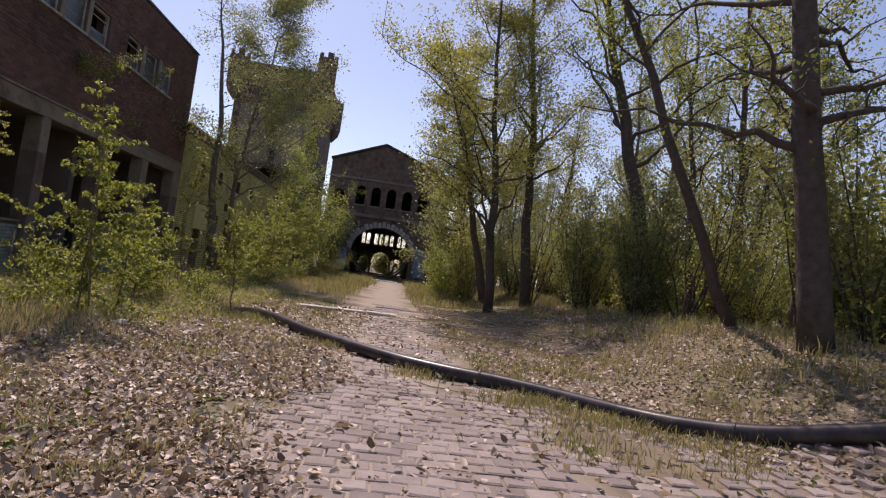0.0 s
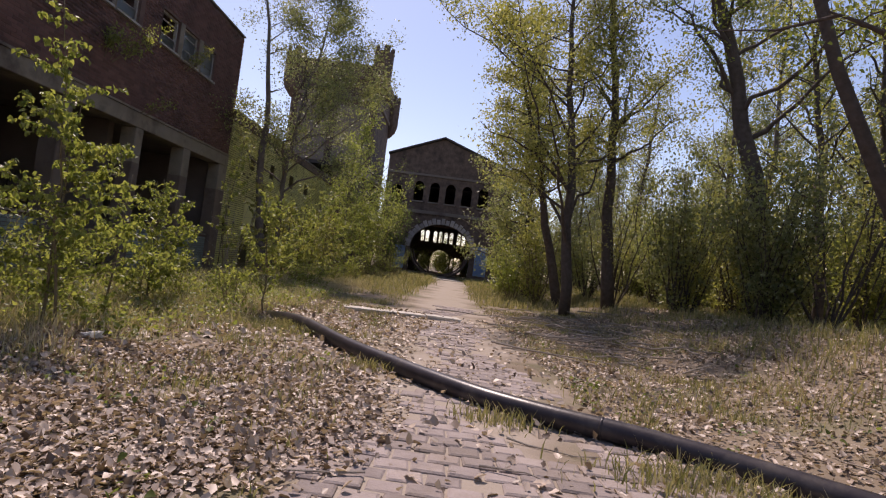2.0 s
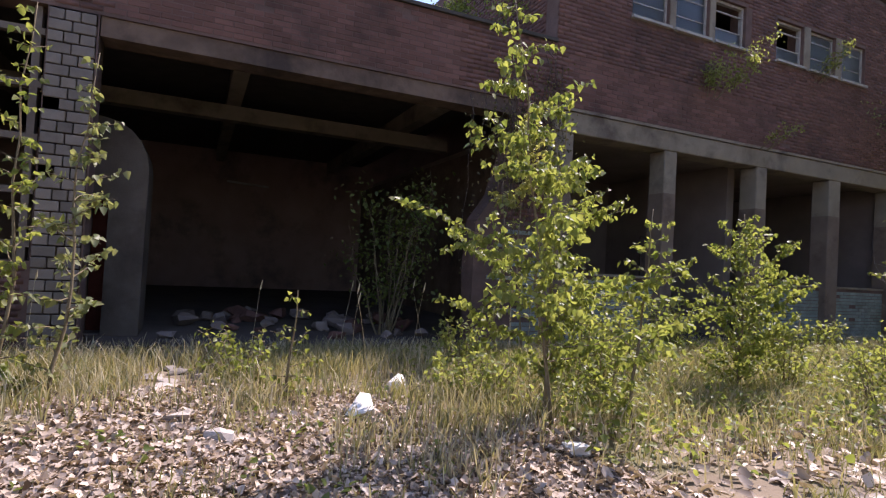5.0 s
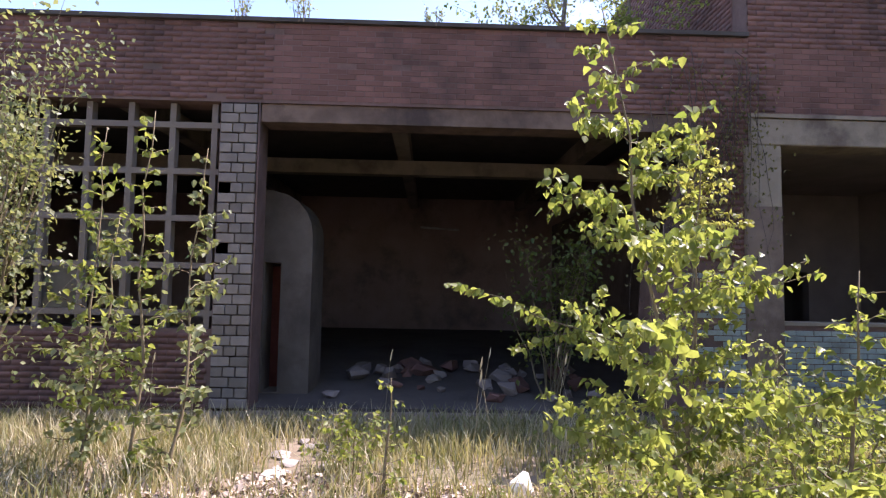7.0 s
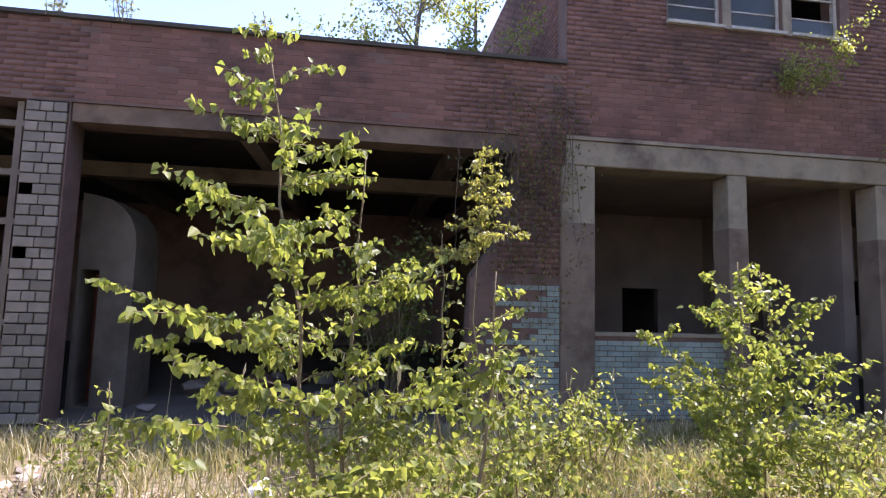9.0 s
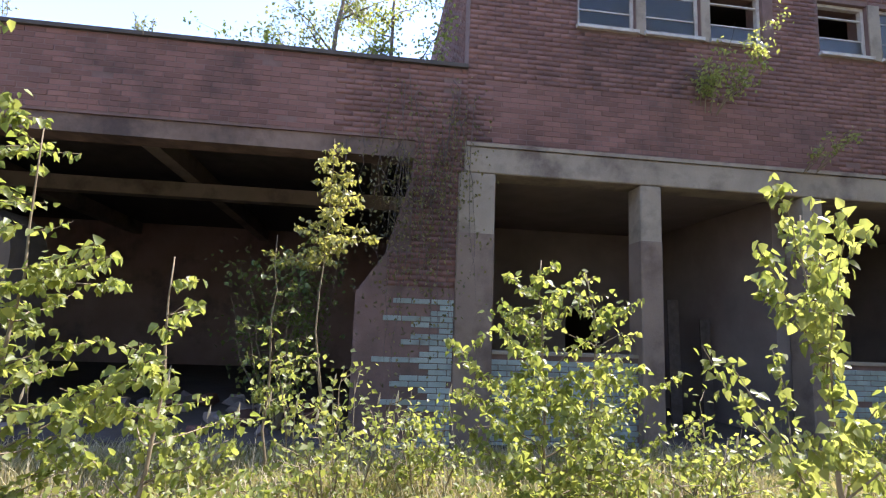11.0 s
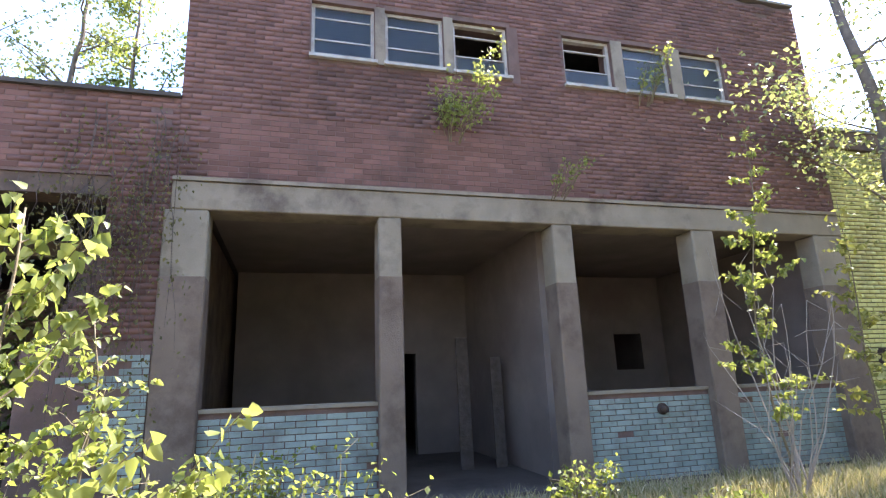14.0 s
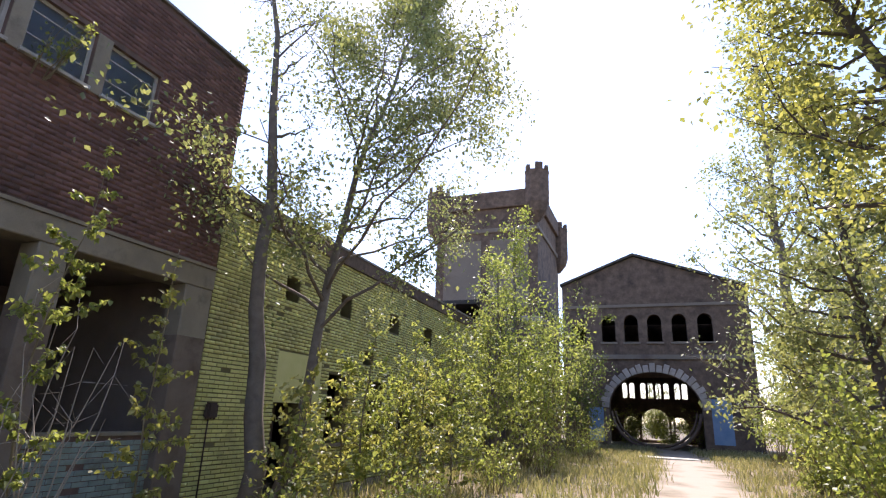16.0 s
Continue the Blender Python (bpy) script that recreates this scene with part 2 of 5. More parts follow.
def panel(name, outline, holes, thick, place, mat):
    """A wall of some thickness with openings through it. outline and holes are loops of (s, z); place(s, d, z) gives the point at depth d."""
    bm = bmesh.new()
    for loop in [outline] + holes:
        vs = [bm.verts.new((s, 0, z)) for s, z in loop]
        for i in range(len(vs)):
            bm.edges.new((vs[i], vs[(i + 1) % len(vs)]))
    bmesh.ops.triangle_fill(bm, use_beauty=True, edges=list(bm.edges))
    back = bmesh.ops.extrude_face_region(bm, geom=list(bm.faces))
    for g in back["geom"]:
        if isinstance(g, bmesh.types.BMVert):
            g.co.y = thick
    for v in bm.verts:
        v.co = place(v.co.x, v.co.y, v.co.z)
    bmesh.ops.recalc_face_normals(bm, faces=bm.faces)
    me = bpy.data.meshes.new(name)
    bm.to_mesh(me)
    bm.free()
    me.materials.append(mat)
    return me


def rect(a, b, c, d):
    return [(a, c), (b, c), (b, d), (a, d)]


def arch(c, w, z0, spring, n=10, rise=None):
    """An opening with a round head: centre, width, sill, springing."""
    r = w / 2
    rise = rise or r
    return [(c - r, z0), (c + r, z0)] + [(c + r * math.cos(math.pi * i / n), spring + rise * math.sin(math.pi * i / n)) for i in range(n + 1)]


def brick_skin(rng, s0, s1, z0, z1, holes, place, proud=0.0045, skip=0.0, L=0.25, H=0.077, gap=0.011):
    """Courses of bricks on a wall face, one box each, clear of the openings. Returns (count, 8, 3)."""
    out = []
    rows = int((z1 - z0) / H)
    for r in range(rows):
        za, zb = z0 + r * H + gap / 2, z0 + (r + 1) * H - gap / 2
        s = s0 - (r % 2) * L / 2
        while s < s1:
            a, b = max(s + gap / 2, s0), min(s + L - gap / 2, s1)
            s += L
            if b - a < 0.03 or rng.random() < skip:
                continue
            spans = [(a, b)]
            for h0, h1, g0, g1 in holes:
                if zb > g0 and za < g1:
                    spans = [q for p0, p1 in spans for q in ((p0, min(p1, h0)), (max(p0, h1), p1)) if q[1] - q[0] > 0.03]
            for p0, p1 in spans:
                d = proud + rng.uniform(-0.003, 0.004)
                e = rng.uniform(-0.002, 0.002)
                out.append([place(p, q, z + e) for q in (0.03, -d) for z in (za, zb) for p in (p0, p1)])
    return np.array(out)


def split_bricks(V, y0, y1, z0, z1):
    """Whole bricks of a stretch of wall, at most 300, and the rest."""
    c = V.mean(axis=1)
    whole = np.ptp(V[:, :, 1], axis=1) > 0.22
    k = np.where(whole & (c[:, 1] > y0) & (c[:, 1] < y1) & (c[:, 2] > z0) & (c[:, 2] < z1))[0][:300]
    rest = np.ones(len(V), bool)
    rest[k] = False
    return V[k], V[rest]


def lay_bricks(V, mat, wall, half=0.033):
    """Single bricks on the wall, all on a few shared meshes."""
    forms = [bevelled(Geo().box(-0.02, 0.0, -0.1195, 0.1195, -half, half, 0.0015, random.Random(k)).mesh("brick", mat), 0.004) for k in range(3)]
    for i, q in enumerate(V):
        o = part("brick", forms[i % 3], wall)
        o.location = (q[:, 0].max(), q[:, 1].mean(), q[:, 2].mean())


BOX = [(4, 5, 7, 6), (0, 4, 6, 2), (1, 3, 7, 5), (2, 6, 7, 3), (0, 1, 5, 4)]


# ---- leaves and plants ----
LEAF6 = np.array([(0, 0, 0), (0.40, 0.20, 0.10), (0.27, 0.60, 0.05), (0, 1, -0.12), (-0.27, 0.60, 0.05), (-0.40, 0.20, 0.10)])
LEAF6_F = [(0, 1, 2, 3), (0, 3, 4, 5)]
LITTER6 = np.array([(0, 0, 0.10), (0.30, 0.14, 0.26), (0.21, 0.72, 0.22), (0.05, 1, 0.02), (-0.34, 0.60, 0.16), (-0.18, 0.22, -0.02)])     # curled and lopsided
LEAF4 = np.array([(0, 0, 0), (0.33, 0.42, 0.10), (0, 1, 0), (-0.33, 0.42, 0.10)])
LEAF4_F = [(0, 1, 2), (0, 2, 3)]


def leaf_cloud(rng, P, size, hang=0.4, shape=LEAF6, spread=0.35, flat=0.0):
    """Leaves at the points P, each with a random turn; hang tips them downwards."""
    P = np.asarray(P, float)
    n = len(P)
    y = rng.normal(size=(n, 3)); y[:, 2] -= hang * 2.2
    if flat:
        y[:, 2] *= 1 - flat
    y /= np.linalg.norm(y, axis=1)[:, None]
    up = rng.normal(size=(n, 3)) * 0.7; up[:, 2] += 1.0 + 3 * flat
    x = np.cross(y, up); x /= np.linalg.norm(x, axis=1)[:, None] + 1e-9
    z = np.cross(x, y)
    s = size * rng.uniform(1 - spread, 1 + spread, n)
    k = shape[None] * s[:, None, None]
    return P[:, None] + k[..., :1] * x[:, None] + k[..., 1:2] * y[:, None] + k[..., 2:] * z[:, None]


def wander(rng, a, b, n, amp):
    """A line from a to b in n steps that sways."""
    a, b = np.array(a, float), np.array(b, float)
    t = np.linspace(0, 1, n)[:, None]
    sway = np.cumsum(rng.normal(size=(n, 3)), axis=0) * amp
    sway -= t * sway[-1]
    sway[0] = 0
    return a + (b - a) * t + sway


def sapling(name, label, base, height, lean, reach, leaves, size, mat, seed, levels=14, bushy=0.6, hang=0.4, low=0.12, group="saplings by the hall", stem=0.016, cat="sapling", rise=0.35):
    """A young tree: one stem, side twigs in tiers that shorten towards the top, and leaves in rows along them."""
    rng = np.random.RandomState(seed)
    th = thing(name, label, cat, group, at=base)
    top = np.array([lean[0], lean[1], height])
    line = wander(rng, (0, 0, -0.05), top, 10, height * 0.009)
    g = Geo()
    pts = []
    for i in range(levels):
        t = low + (0.985 - low) * (i + rng.uniform(0, 0.5)) / levels
        p = np.array([np.interp(t, np.linspace(0, 1, 10), line[:, k]) for k in range(3)])
        for _ in range(2 if rng.random() < bushy else 1):
            a = rng.uniform(0, 2 * math.pi)
            shape = min(1.0, (1 - t) * 1.6 + 0.05) * min(1.0, 0.45 + t * 2.2)
            r = reach * shape * rng.uniform(0.5, 1.15) + 0.07
            tip = p + np.array([math.cos(a) * r, math.sin(a) * r, r * rise * rng.uniform(0.2, 1.6)])
            br = wander(rng, p, tip, 6, r * 0.035)
            g.tube(br, np.linspace(stem * 0.35 * (1 - t) + 0.0025, 0.0012, 6), 4, cap=False)
            lines = [br]
            for _ in range(int(r / 0.22)):
                q = br[rng.randint(1, 5)]
                e = q + np.array([rng.normal(0, 0.5) * r * 0.4, rng.normal(0, 0.5) * r * 0.4, r * 0.12 * rng.normal()])
                tw = wander(rng, q, e, 6, r * 0.015)
                g.tube(tw, np.linspace(0.002, 0.001, 6), 3, cap=False)
                lines.append(tw)
            for ln in lines:
                L = np.linalg.norm(ln[-1] - ln[0])
                m = max(2, int(leaves * L / (reach * levels * 1.5)))
                u = rng.uniform(0.1, 1.03, m) * 5
                q = np.stack([np.interp(u, range(6), ln[:, k]) for k in range(3)], 1)
                pts.append(q + rng.normal(size=(m, 3)) * [0.02, 0.02, 0.012])
    P = np.concatenate(pts)
    part("stem", Geo().tube(line, np.linspace(stem, stem * 0.2, 10), 7).mesh("stem", M_STEM, True), th)
    part("branchwork", g.mesh("branchwork", M_STEM), th, kind="stuff")
    part("foliage", mesh_quads("foliage", leaf_cloud(rng, P, size, hang), mat, LEAF6_F), th, kind="stuff")
    return th


def tree(name, label, base, top, r0, spread, leaves, size, mat, seed, bark=None, first=0.3, limbs=16, clump=0.5, up=0.6, sway=0.02, group="", hang=0.3, cat="tree", twigs=5, out=0.0):
    """A grown tree: tapered trunk, limbs, twigs, and a crown of small leaves in uneven clumps with gaps."""
    rng = np.random.RandomState(seed)
    th = thing(name, label, cat, group, at=base)
    top = np.array(top, float)
    h = top[2]
    n = 14
    line = wander(rng, (0, 0, -0.2), top, n, h * sway * 0.25)
    g = Geo().tube(line, r0 * np.linspace(1.15, 0.12, n) ** 1.05, 9)
    ends = []
    for i in range(limbs):
        t = first + (0.98 - first) * (i + rng.uniform(0, 0.8)) / limbs
        p = np.array([np.interp(t, np.linspace(0, 1, n), line[:, k]) for k in range(3)])
        a = rng.uniform(0, 2 * math.pi)
        r = spread * (1 - 0.75 * t) * rng.uniform(0.6, 1.2)
        tip = p + np.array([math.cos(a) * r + out * r, math.sin(a) * r, r * up * rng.uniform(0.5, 1.6)])
        br = wander(rng, p, tip, 8, r * 0.035)
        rad = r0 * (1 - t) * 0.42 + 0.008
        g.tube(br, np.linspace(rad, rad * 0.15, 8), 5, cap=False)
        for _ in range(twigs):
            u = rng.uniform(0.3, 1.0) * 7
            q = np.array([np.interp(u, range(8), br[:, k]) for k in range(3)])
            d = rng.normal(size=3) * [1, 1, 0.6] + [0, 0, up * 0.6]
            e = q + d * r * 0.26
            tw = wander(rng, q, e, 4, r * 0.02)
            g.tube(tw, np.linspace(rad * 0.3 + 0.002, 0.002, 4), 3, cap=False)
            ends.append((q, e, r))
    pts = []
    per = max(4, leaves // max(1, len(ends)))
    for q, e, r in ends:
        m = int(per * rng.uniform(0.4, 1.6))
        u = rng.uniform(0.1, 1.15, m)[:, None]
        pts.append(q + (e - q) * u + rng.normal(size=(m, 3)) * clump * 0.42)
    P = np.concatenate(pts)
    P = P[P[:, 2] > 0.15]
    part("trunk", g.mesh("trunk", bark or M_BARK, True), th)
    part("crown", mesh_quads("crown", leaf_cloud(rng, P, size, hang, LEAF4), mat, LEAF4_F), th)
    return th


def shrub(name, label, base, height, width, leaves, size, mat, seed, stems=9, group="", bark=None, cat="shrub", low=0.1, hang=0.35, lean=(0, 0)):
    """Several thin stems from one root with leaves along them."""
    rng = np.random.RandomState(seed)
    th = thing(name, label, cat, group, at=base)
    g = Geo()
    pts = []
    for i in range(stems):
        a = rng.uniform(0, 2 * math.pi)
        r = width * math.sqrt(rng.uniform(0.02, 1))
        hh = height * rng.uniform(0.55, 1.0)
        line = wander(rng, (0.1 * math.cos(a), 0.1 * math.sin(a), -0.05), (r * math.cos(a) + lean[0], r * math.sin(a) + lean[1], hh), 7, hh * 0.02)
        g.tube(line, np.linspace(0.006 + height * 0.004, 0.002, 7), 4, cap=False)
        for _ in range(6):
            u = rng.uniform(max(0.03, 0.2 + low), 1) * 6
            q = np.array([np.interp(u, range(7), line[:, k]) for k in range(3)])
            e = q + rng.normal(size=3) * [width * 0.26, width * 0.26, height * 0.06] + [0, 0, height * 0.07]
            g.tube([q, e], [0.004, 0.0015], 3, cap=False)
            m = max(3, int(leaves / stems / 6 * rng.uniform(0.5, 1.5)))
            t = rng.uniform(0.05, 1.1, m)[:, None]
            pts.append(q + (e - q) * t + rng.normal(size=(m, 3)) * min(0.16, 0.06 * height))
    P = np.concatenate(pts)
    P = P[P[:, 2] > 0.03]
    part("branchwork", g.mesh("branchwork", bark or M_STEM), th, kind="stuff")
    part("foliage", mesh_quads("foliage", leaf_cloud(rng, P, size, hang, LEAF4), mat, LEAF4_F), th)
    return th


# ---- ground ----
def smooth_step(a, b, x):
    t = np.clip((x - a) / (b - a), 0, 1)
    return t * t * (3 - 2 * t)


def height_at(x, y):
    """The lie of the land: level by the hall, a bank under the trees, a slow rise towards the gate."""
    x, y = np.asarray(x, float), np.asarray(y, float)
    bank = 1.05 * smooth_step(3.4, 7.4, x) * (1 - 0.35 * smooth_step(14, 26, y)) * (1 - smooth_step(40, 60, y))
    rise = 0.05 * smooth_step(24, 58, y)
    rough = 0.035 * np.sin(1.7 * x + 0.6 * np.sin(0.9 * y)) * np.cos(1.3 * y + 0.4) + 0.02 * np.sin(4.1 * x + 2.2 * y)
    road = np.exp(-((x - 0.9 + 0.3 * np.sin(0.3 * y)) / 1.8) ** 2)
    wall = smooth_step(-5.0, -7.4, x) * (1 - smooth_step(56, 58, y))
    return (0.08 + bank + rise + rough * (1 - 0.85 * road)) * (1 - wall) - 0.01 * wall


def road_middle(y):
    return 0.95 + 0.25 * np.sin(0.17 * np.asarray(y, float)) - 0.012 * np.maximum(np.asarray(y, float) - 24, 0)


def ground_mesh():
    xs = np.unique(np.concatenate([-np.geomspace(16, 2500, 14), np.arange(-15.8, 18, 0.22), np.geomspace(18.5, 2500, 16)]))
    ys = np.unique(np.concatenate([-np.geomspace(2, 2500, 16), np.arange(-1.8, 36, 0.22), np.arange(36.5, 80, 0.9), np.geomspace(82, 2500, 14)]))
    X, Y = np.meshgrid(xs, ys)
    Z = height_at(X, Y)
    far = np.maximum(np.abs(X), np.abs(Y - 30))
    Z = Z * (1 - smooth_step(200, 600, far))
    V = np.stack([X, Y, Z], -1).reshape(-1, 3)
    nx, ny = len(xs), len(ys)
    i = (np.arange(ny - 1)[:, None] * nx + np.arange(nx - 1)[None]).reshape(-1)
    F = np.stack([i, i + 1, i + nx + 1, i + nx], 1)
    me = bpy.data.meshes.new("ground")
    me.from_pydata(V.tolist(), [], F.tolist())
    me.polygons.foreach_set("use_smooth", [True] * len(me.polygons))
    return me


def ground_material():
    """Soil with moss, trodden pale earth along the road."""
    m = material("earth_and_moss", (0.15, 0.115, 0.08), (0.29, 0.23, 0.165), 1.3, 0.95, 0.7, stain=(0.11, 0.115, 0.05), stain_scale=0.55, fine=45)
    nt = m.node_tree
    n, l = nt.nodes, nt.links
    bsdf = n["Principled BSDF"]
    old = bsdf.inputs["Base Color"].links[0].from_socket
    geo = n.new("ShaderNodeNewGeometry")
    sep = n.new("ShaderNodeSeparateXYZ"); l.new(geo.outputs["Position"], sep.inputs[0])
    wob = n.new("ShaderNodeTexNoise"); wob.inputs["Scale"].default_value = 0.7; wob.inputs["Detail"].default_value = 7
    l.new(geo.outputs["Position"], wob.inputs["Vector"])
    w2 = n.new("ShaderNodeMath"); w2.operation = "MULTIPLY_ADD"; l.new(wob.outputs["Fac"], w2.inputs[0]); w2.inputs[1].default_value = 3.4; w2.inputs[2].default_value = -2.5
    ad = n.new("ShaderNodeMath"); l.new(sep.outputs[0], ad.inputs[0]); l.new(w2.outputs[0], ad.inputs[1])
    ab = n.new("ShaderNodeMath"); ab.operation = "ABSOLUTE"; l.new(ad.outputs[0], ab.inputs[0])
    mr = n.new("ShaderNodeMapRange"); mr.inputs[1].default_value, mr.inputs[2].default_value, mr.inputs[3].default_value, mr.inputs[4].default_value = 0.45, 1.25, 1.0, 0.0
    l.new(ab.outputs[0], mr.inputs[0])
    yr = n.new("ShaderNodeMapRange"); yr.inputs[1].default_value, yr.inputs[2].default_value, yr.inputs[3].default_value, yr.inputs[4].default_value = 52, 58, 0.85, 0.0
    l.new(sep.outputs[1], yr.inputs[0])
    fade = n.new("ShaderNodeMath"); fade.operation = "MULTIPLY"; l.new(mr.outputs[0], fade.inputs[0]); l.new(yr.outputs[0], fade.inputs[1])
    mx = n.new("ShaderNodeMix"); mx.data_type = "RGBA"
    l.new(fade.outputs[0], mx.inputs[0]); l.new(old, mx.inputs[6]); mx.inputs[7].default_value = (0.38, 0.32, 0.26, 1)
    l.new(mx.outputs[2], bsdf.inputs["Base Color"])
    return m


ground = new("ground", ground_mesh())
ground.data.materials.append(ground_material())
tagged(ground, "bare earth with moss, leaf litter and a trodden track", "ground", kind="structure")

# ---- the long hall: low wing, two-storey block, yellow wing ----
FX = -7.57          # outer face of the hall
SOUTH, TALL, NORTH, END = -6.0, 17.72, 28.5, 46.0


def face(s, d, z):
    return (FX - d, s, z)


rng = random.Random(4)
# low wing
LOW_TOP = 5.24
LOW_HEAD = 4.12     # head of the openings in the low wing
low_holes = [rect(6.9, 10.44, 1.05, LOW_HEAD), rect(1.8, 6.0, 1.05, LOW_HEAD)]
wall_low = thing("wall_low_wing", "dark red brick wall of a low derelict hall", "wall", kind="structure")
low_outline = [(SOUTH, -0.3), (10.97, -0.3), (10.97, LOW_HEAD), (17.0, LOW_HEAD), (16.98, 3.6), (16.8, 3.0), (16.66, 2.5), (16.35, 2.05), (16.3, 1.2), (16.4, -0.3), (TALL, -0.3), (TALL, LOW_TOP), (SOUTH, LOW_TOP)]
part("masonry", panel("masonry", low_outline, low_holes, 0.4, face, M_MORTAR), wall_low)
low_skip = [(10.97, 16.7, -1, 2.6), (10.97, 17.0, 2.6, LOW_HEAD), (6.9, 10.44, 1.05, LOW_HEAD), (1.8, 6.0, 1.05, LOW_HEAD), (10.4, 10.97, -1, LOW_HEAD), (16.3, TALL, -1, 2.06)]
low_near, low_rest = split_bricks(brick_skin(rng, SOUTH, TALL, 0, LOW_TOP, low_skip, face, skip=0.012), 11.0, 16.0, 4.15, 5.2)
part("brickwork", mesh_quads("brickwork", low_rest, M_RED, BOX), wall_low, "dark red brick courses", "stuff")
g = Geo().box(FX - 0.46, FX + 0.05, SOUTH, TALL - 0.01, LOW_TOP + 0.004, LOW_TOP + 0.06)
part("coping", g.mesh("coping", M_ROOF), wall_low, "dark felt coping")
g = Geo().box(FX - 0.44, FX - 0.03, 10.98, 17.1, LOW_HEAD - 0.25, LOW_HEAD - 0.004)
part("lintel", g.mesh("lintel", M_OLDBRICK), wall_low, "sooty brown beam")

# two-storey block: concrete frame below, brick above
wall_tall = thing("wall_tall_block", "red brick upper storey over an open concrete frame", "wall", kind="structure")
TALL_TOP = 8.34
openings = [(18.15, 20.3), (20.62, 22.9), (23.23, 25.36), (25.78, 27.86)]
WIN_Z0, WIN_Z1 = 6.12, 7.02
lights = [(19.36, 20.28), (20.44, 21.35), (21.51, 22.42), (23.40, 24.30), (24.52, 25.44), (25.68, 26.60)]
ragged = [(TALL + (NORTH - TALL) * i / 30, TALL_TOP + rng.choice((0, 0, 0.0, -0.05, 0.04))) for i in range(30, -1, -1)]
part("masonry", panel("masonry", [(TALL, 4.09), (NORTH, 4.09)] + ragged, [rect(a, b, WIN_Z0, WIN_Z1) for a, b in lights], 0.38, face, M_MORTAR), wall_tall)
tall_near, tall_rest = split_bricks(brick_skin(rng, TALL, NORTH, 4.1, TALL_TOP - 0.02, [(a - 0.02, b + 0.02, WIN_Z0 - 0.06, WIN_Z1 + 0.05) for a, b in lights] + [(22.42, 22.6, WIN_Z0 - 0.06, WIN_Z1)], face, skip=0.006), 18.0, 23.5, 4.15, 5.1)
part("brickwork", mesh_quads("brickwork", tall_rest, M_RED, BOX), wall_tall, "red brick courses with missing bricks", "stuff")
g = Geo().box(FX - 0.42, FX + 0.045, TALL - 0.02, NORTH - 0.01, 3.71, 4.086)
part("ring_beam", bevelled(g.mesh("ring_beam", M_CONC), 0.015), wall_tall, "grey concrete beam")
part("drip_course", Geo().box(FX - 0.3, FX + 0.07, TALL - 0.02, NORTH - 0.02, 4.09, 4.14).mesh("drip_course", M_CONC), wall_tall, "thin concrete ledge")
for a, b in ((17.63, 18.15), (20.3, 20.62), (22.9, 23.23), (25.36, 25.78), (27.86, NORTH - 0.02)):
    part("pillar", bevelled(Geo().box(FX - 0.36, FX + 0.04, a, b, -0.1, 3.708).mesh("pillar", M_CONC), 0.018), wall_tall, "square concrete pillar")
    part("stained_foot", bevelled(Geo().box(FX - 0.364, FX + 0.044, a - 0.004, b + 0.004, -0.1, 2.93 - 0.1 * (a % 1)).mesh("stained_foot", M_FOOT), 0.018), wall_tall, "brown stained lower part of the pillar")
part("coping", Geo().box(FX - 0.44, FX + 0.05, TALL, NORTH, TALL_TOP + 0.02, TALL_TOP + 0.07).mesh("coping", M_TIN), wall_tall, "dull metal coping")
part("end_wall", Geo().box(-20, FX - 0.39, NORTH - 0.35, NORTH, 5.6, TALL_TOP).mesh("end_wall", M_RED), wall_tall)
part("end_wall", Geo().box(-20, FX - 0.39, TALL, TALL + 0.35, 4.95, TALL_TOP).mesh("end_wall", M_RED), wall_tall)


side_courses = brick_skin(random.Random(14), -12.5, FX - 0.40, 5.05, TALL_TOP - 0.02, [], lambda p, d, z: (p, TALL + d, z))
part("brickwork", mesh_quads("brickwork", side_courses, M_RED, BOX), wall_tall, "red brick courses of the end wall", "stuff")


def steel_window(a, b, z0, z1, tilt=0.0):
    """A light with a white frame, two thin bars and dusty panes."""
    w = thing("window_upper", "white-framed upper window with a dusty pane", "window", "upper windows of the hall", "structure", at=(FX - 0.10, (a + b) / 2, z0))
    hw, hh = (b - a) / 2, z1 - z0
    g = Geo()
    for y0, y1, q0, q1 in ((-hw, -hw + 0.05, 0, hh), (hw - 0.05, hw, 0, hh), (-hw + 0.05, hw - 0.05, 0, 0.05), (-hw + 0.05, hw - 0.05, hh - 0.05, hh)):
        g.box(-0.05, 0.03, y0, y1, q0, q1)
    part("window_frame", g.mesh("window_frame", M_WHITE), w)
    for q in (0.34, 0.74):
        part("cross_bar", Geo().box(-0.02, 0.015, -hw + 0.05, hw - 0.05, hh * q, hh * q + 0.024).mesh("cross_bar", M_WHITE), w)
    part("window_sill", Geo().box(-0.05, 0.17, -hw - 0.03, hw + 0.03, -0.055, -0.004).mesh("window_sill", M_WHITE), w)
    for q0, q1 in ((0.05, hh * 0.34), (hh * 0.34 + 0.024, hh * 0.74), (hh * 0.74 + 0.024, hh - 0.05))[:3 if tilt >= 0 else 1]:
        p = part("pane", Geo().box(-0.004, 0.004, -hw + 0.05, hw - 0.05, q0, q1).mesh("pane", M_GLASS), w)
        p.visible_shadow = False


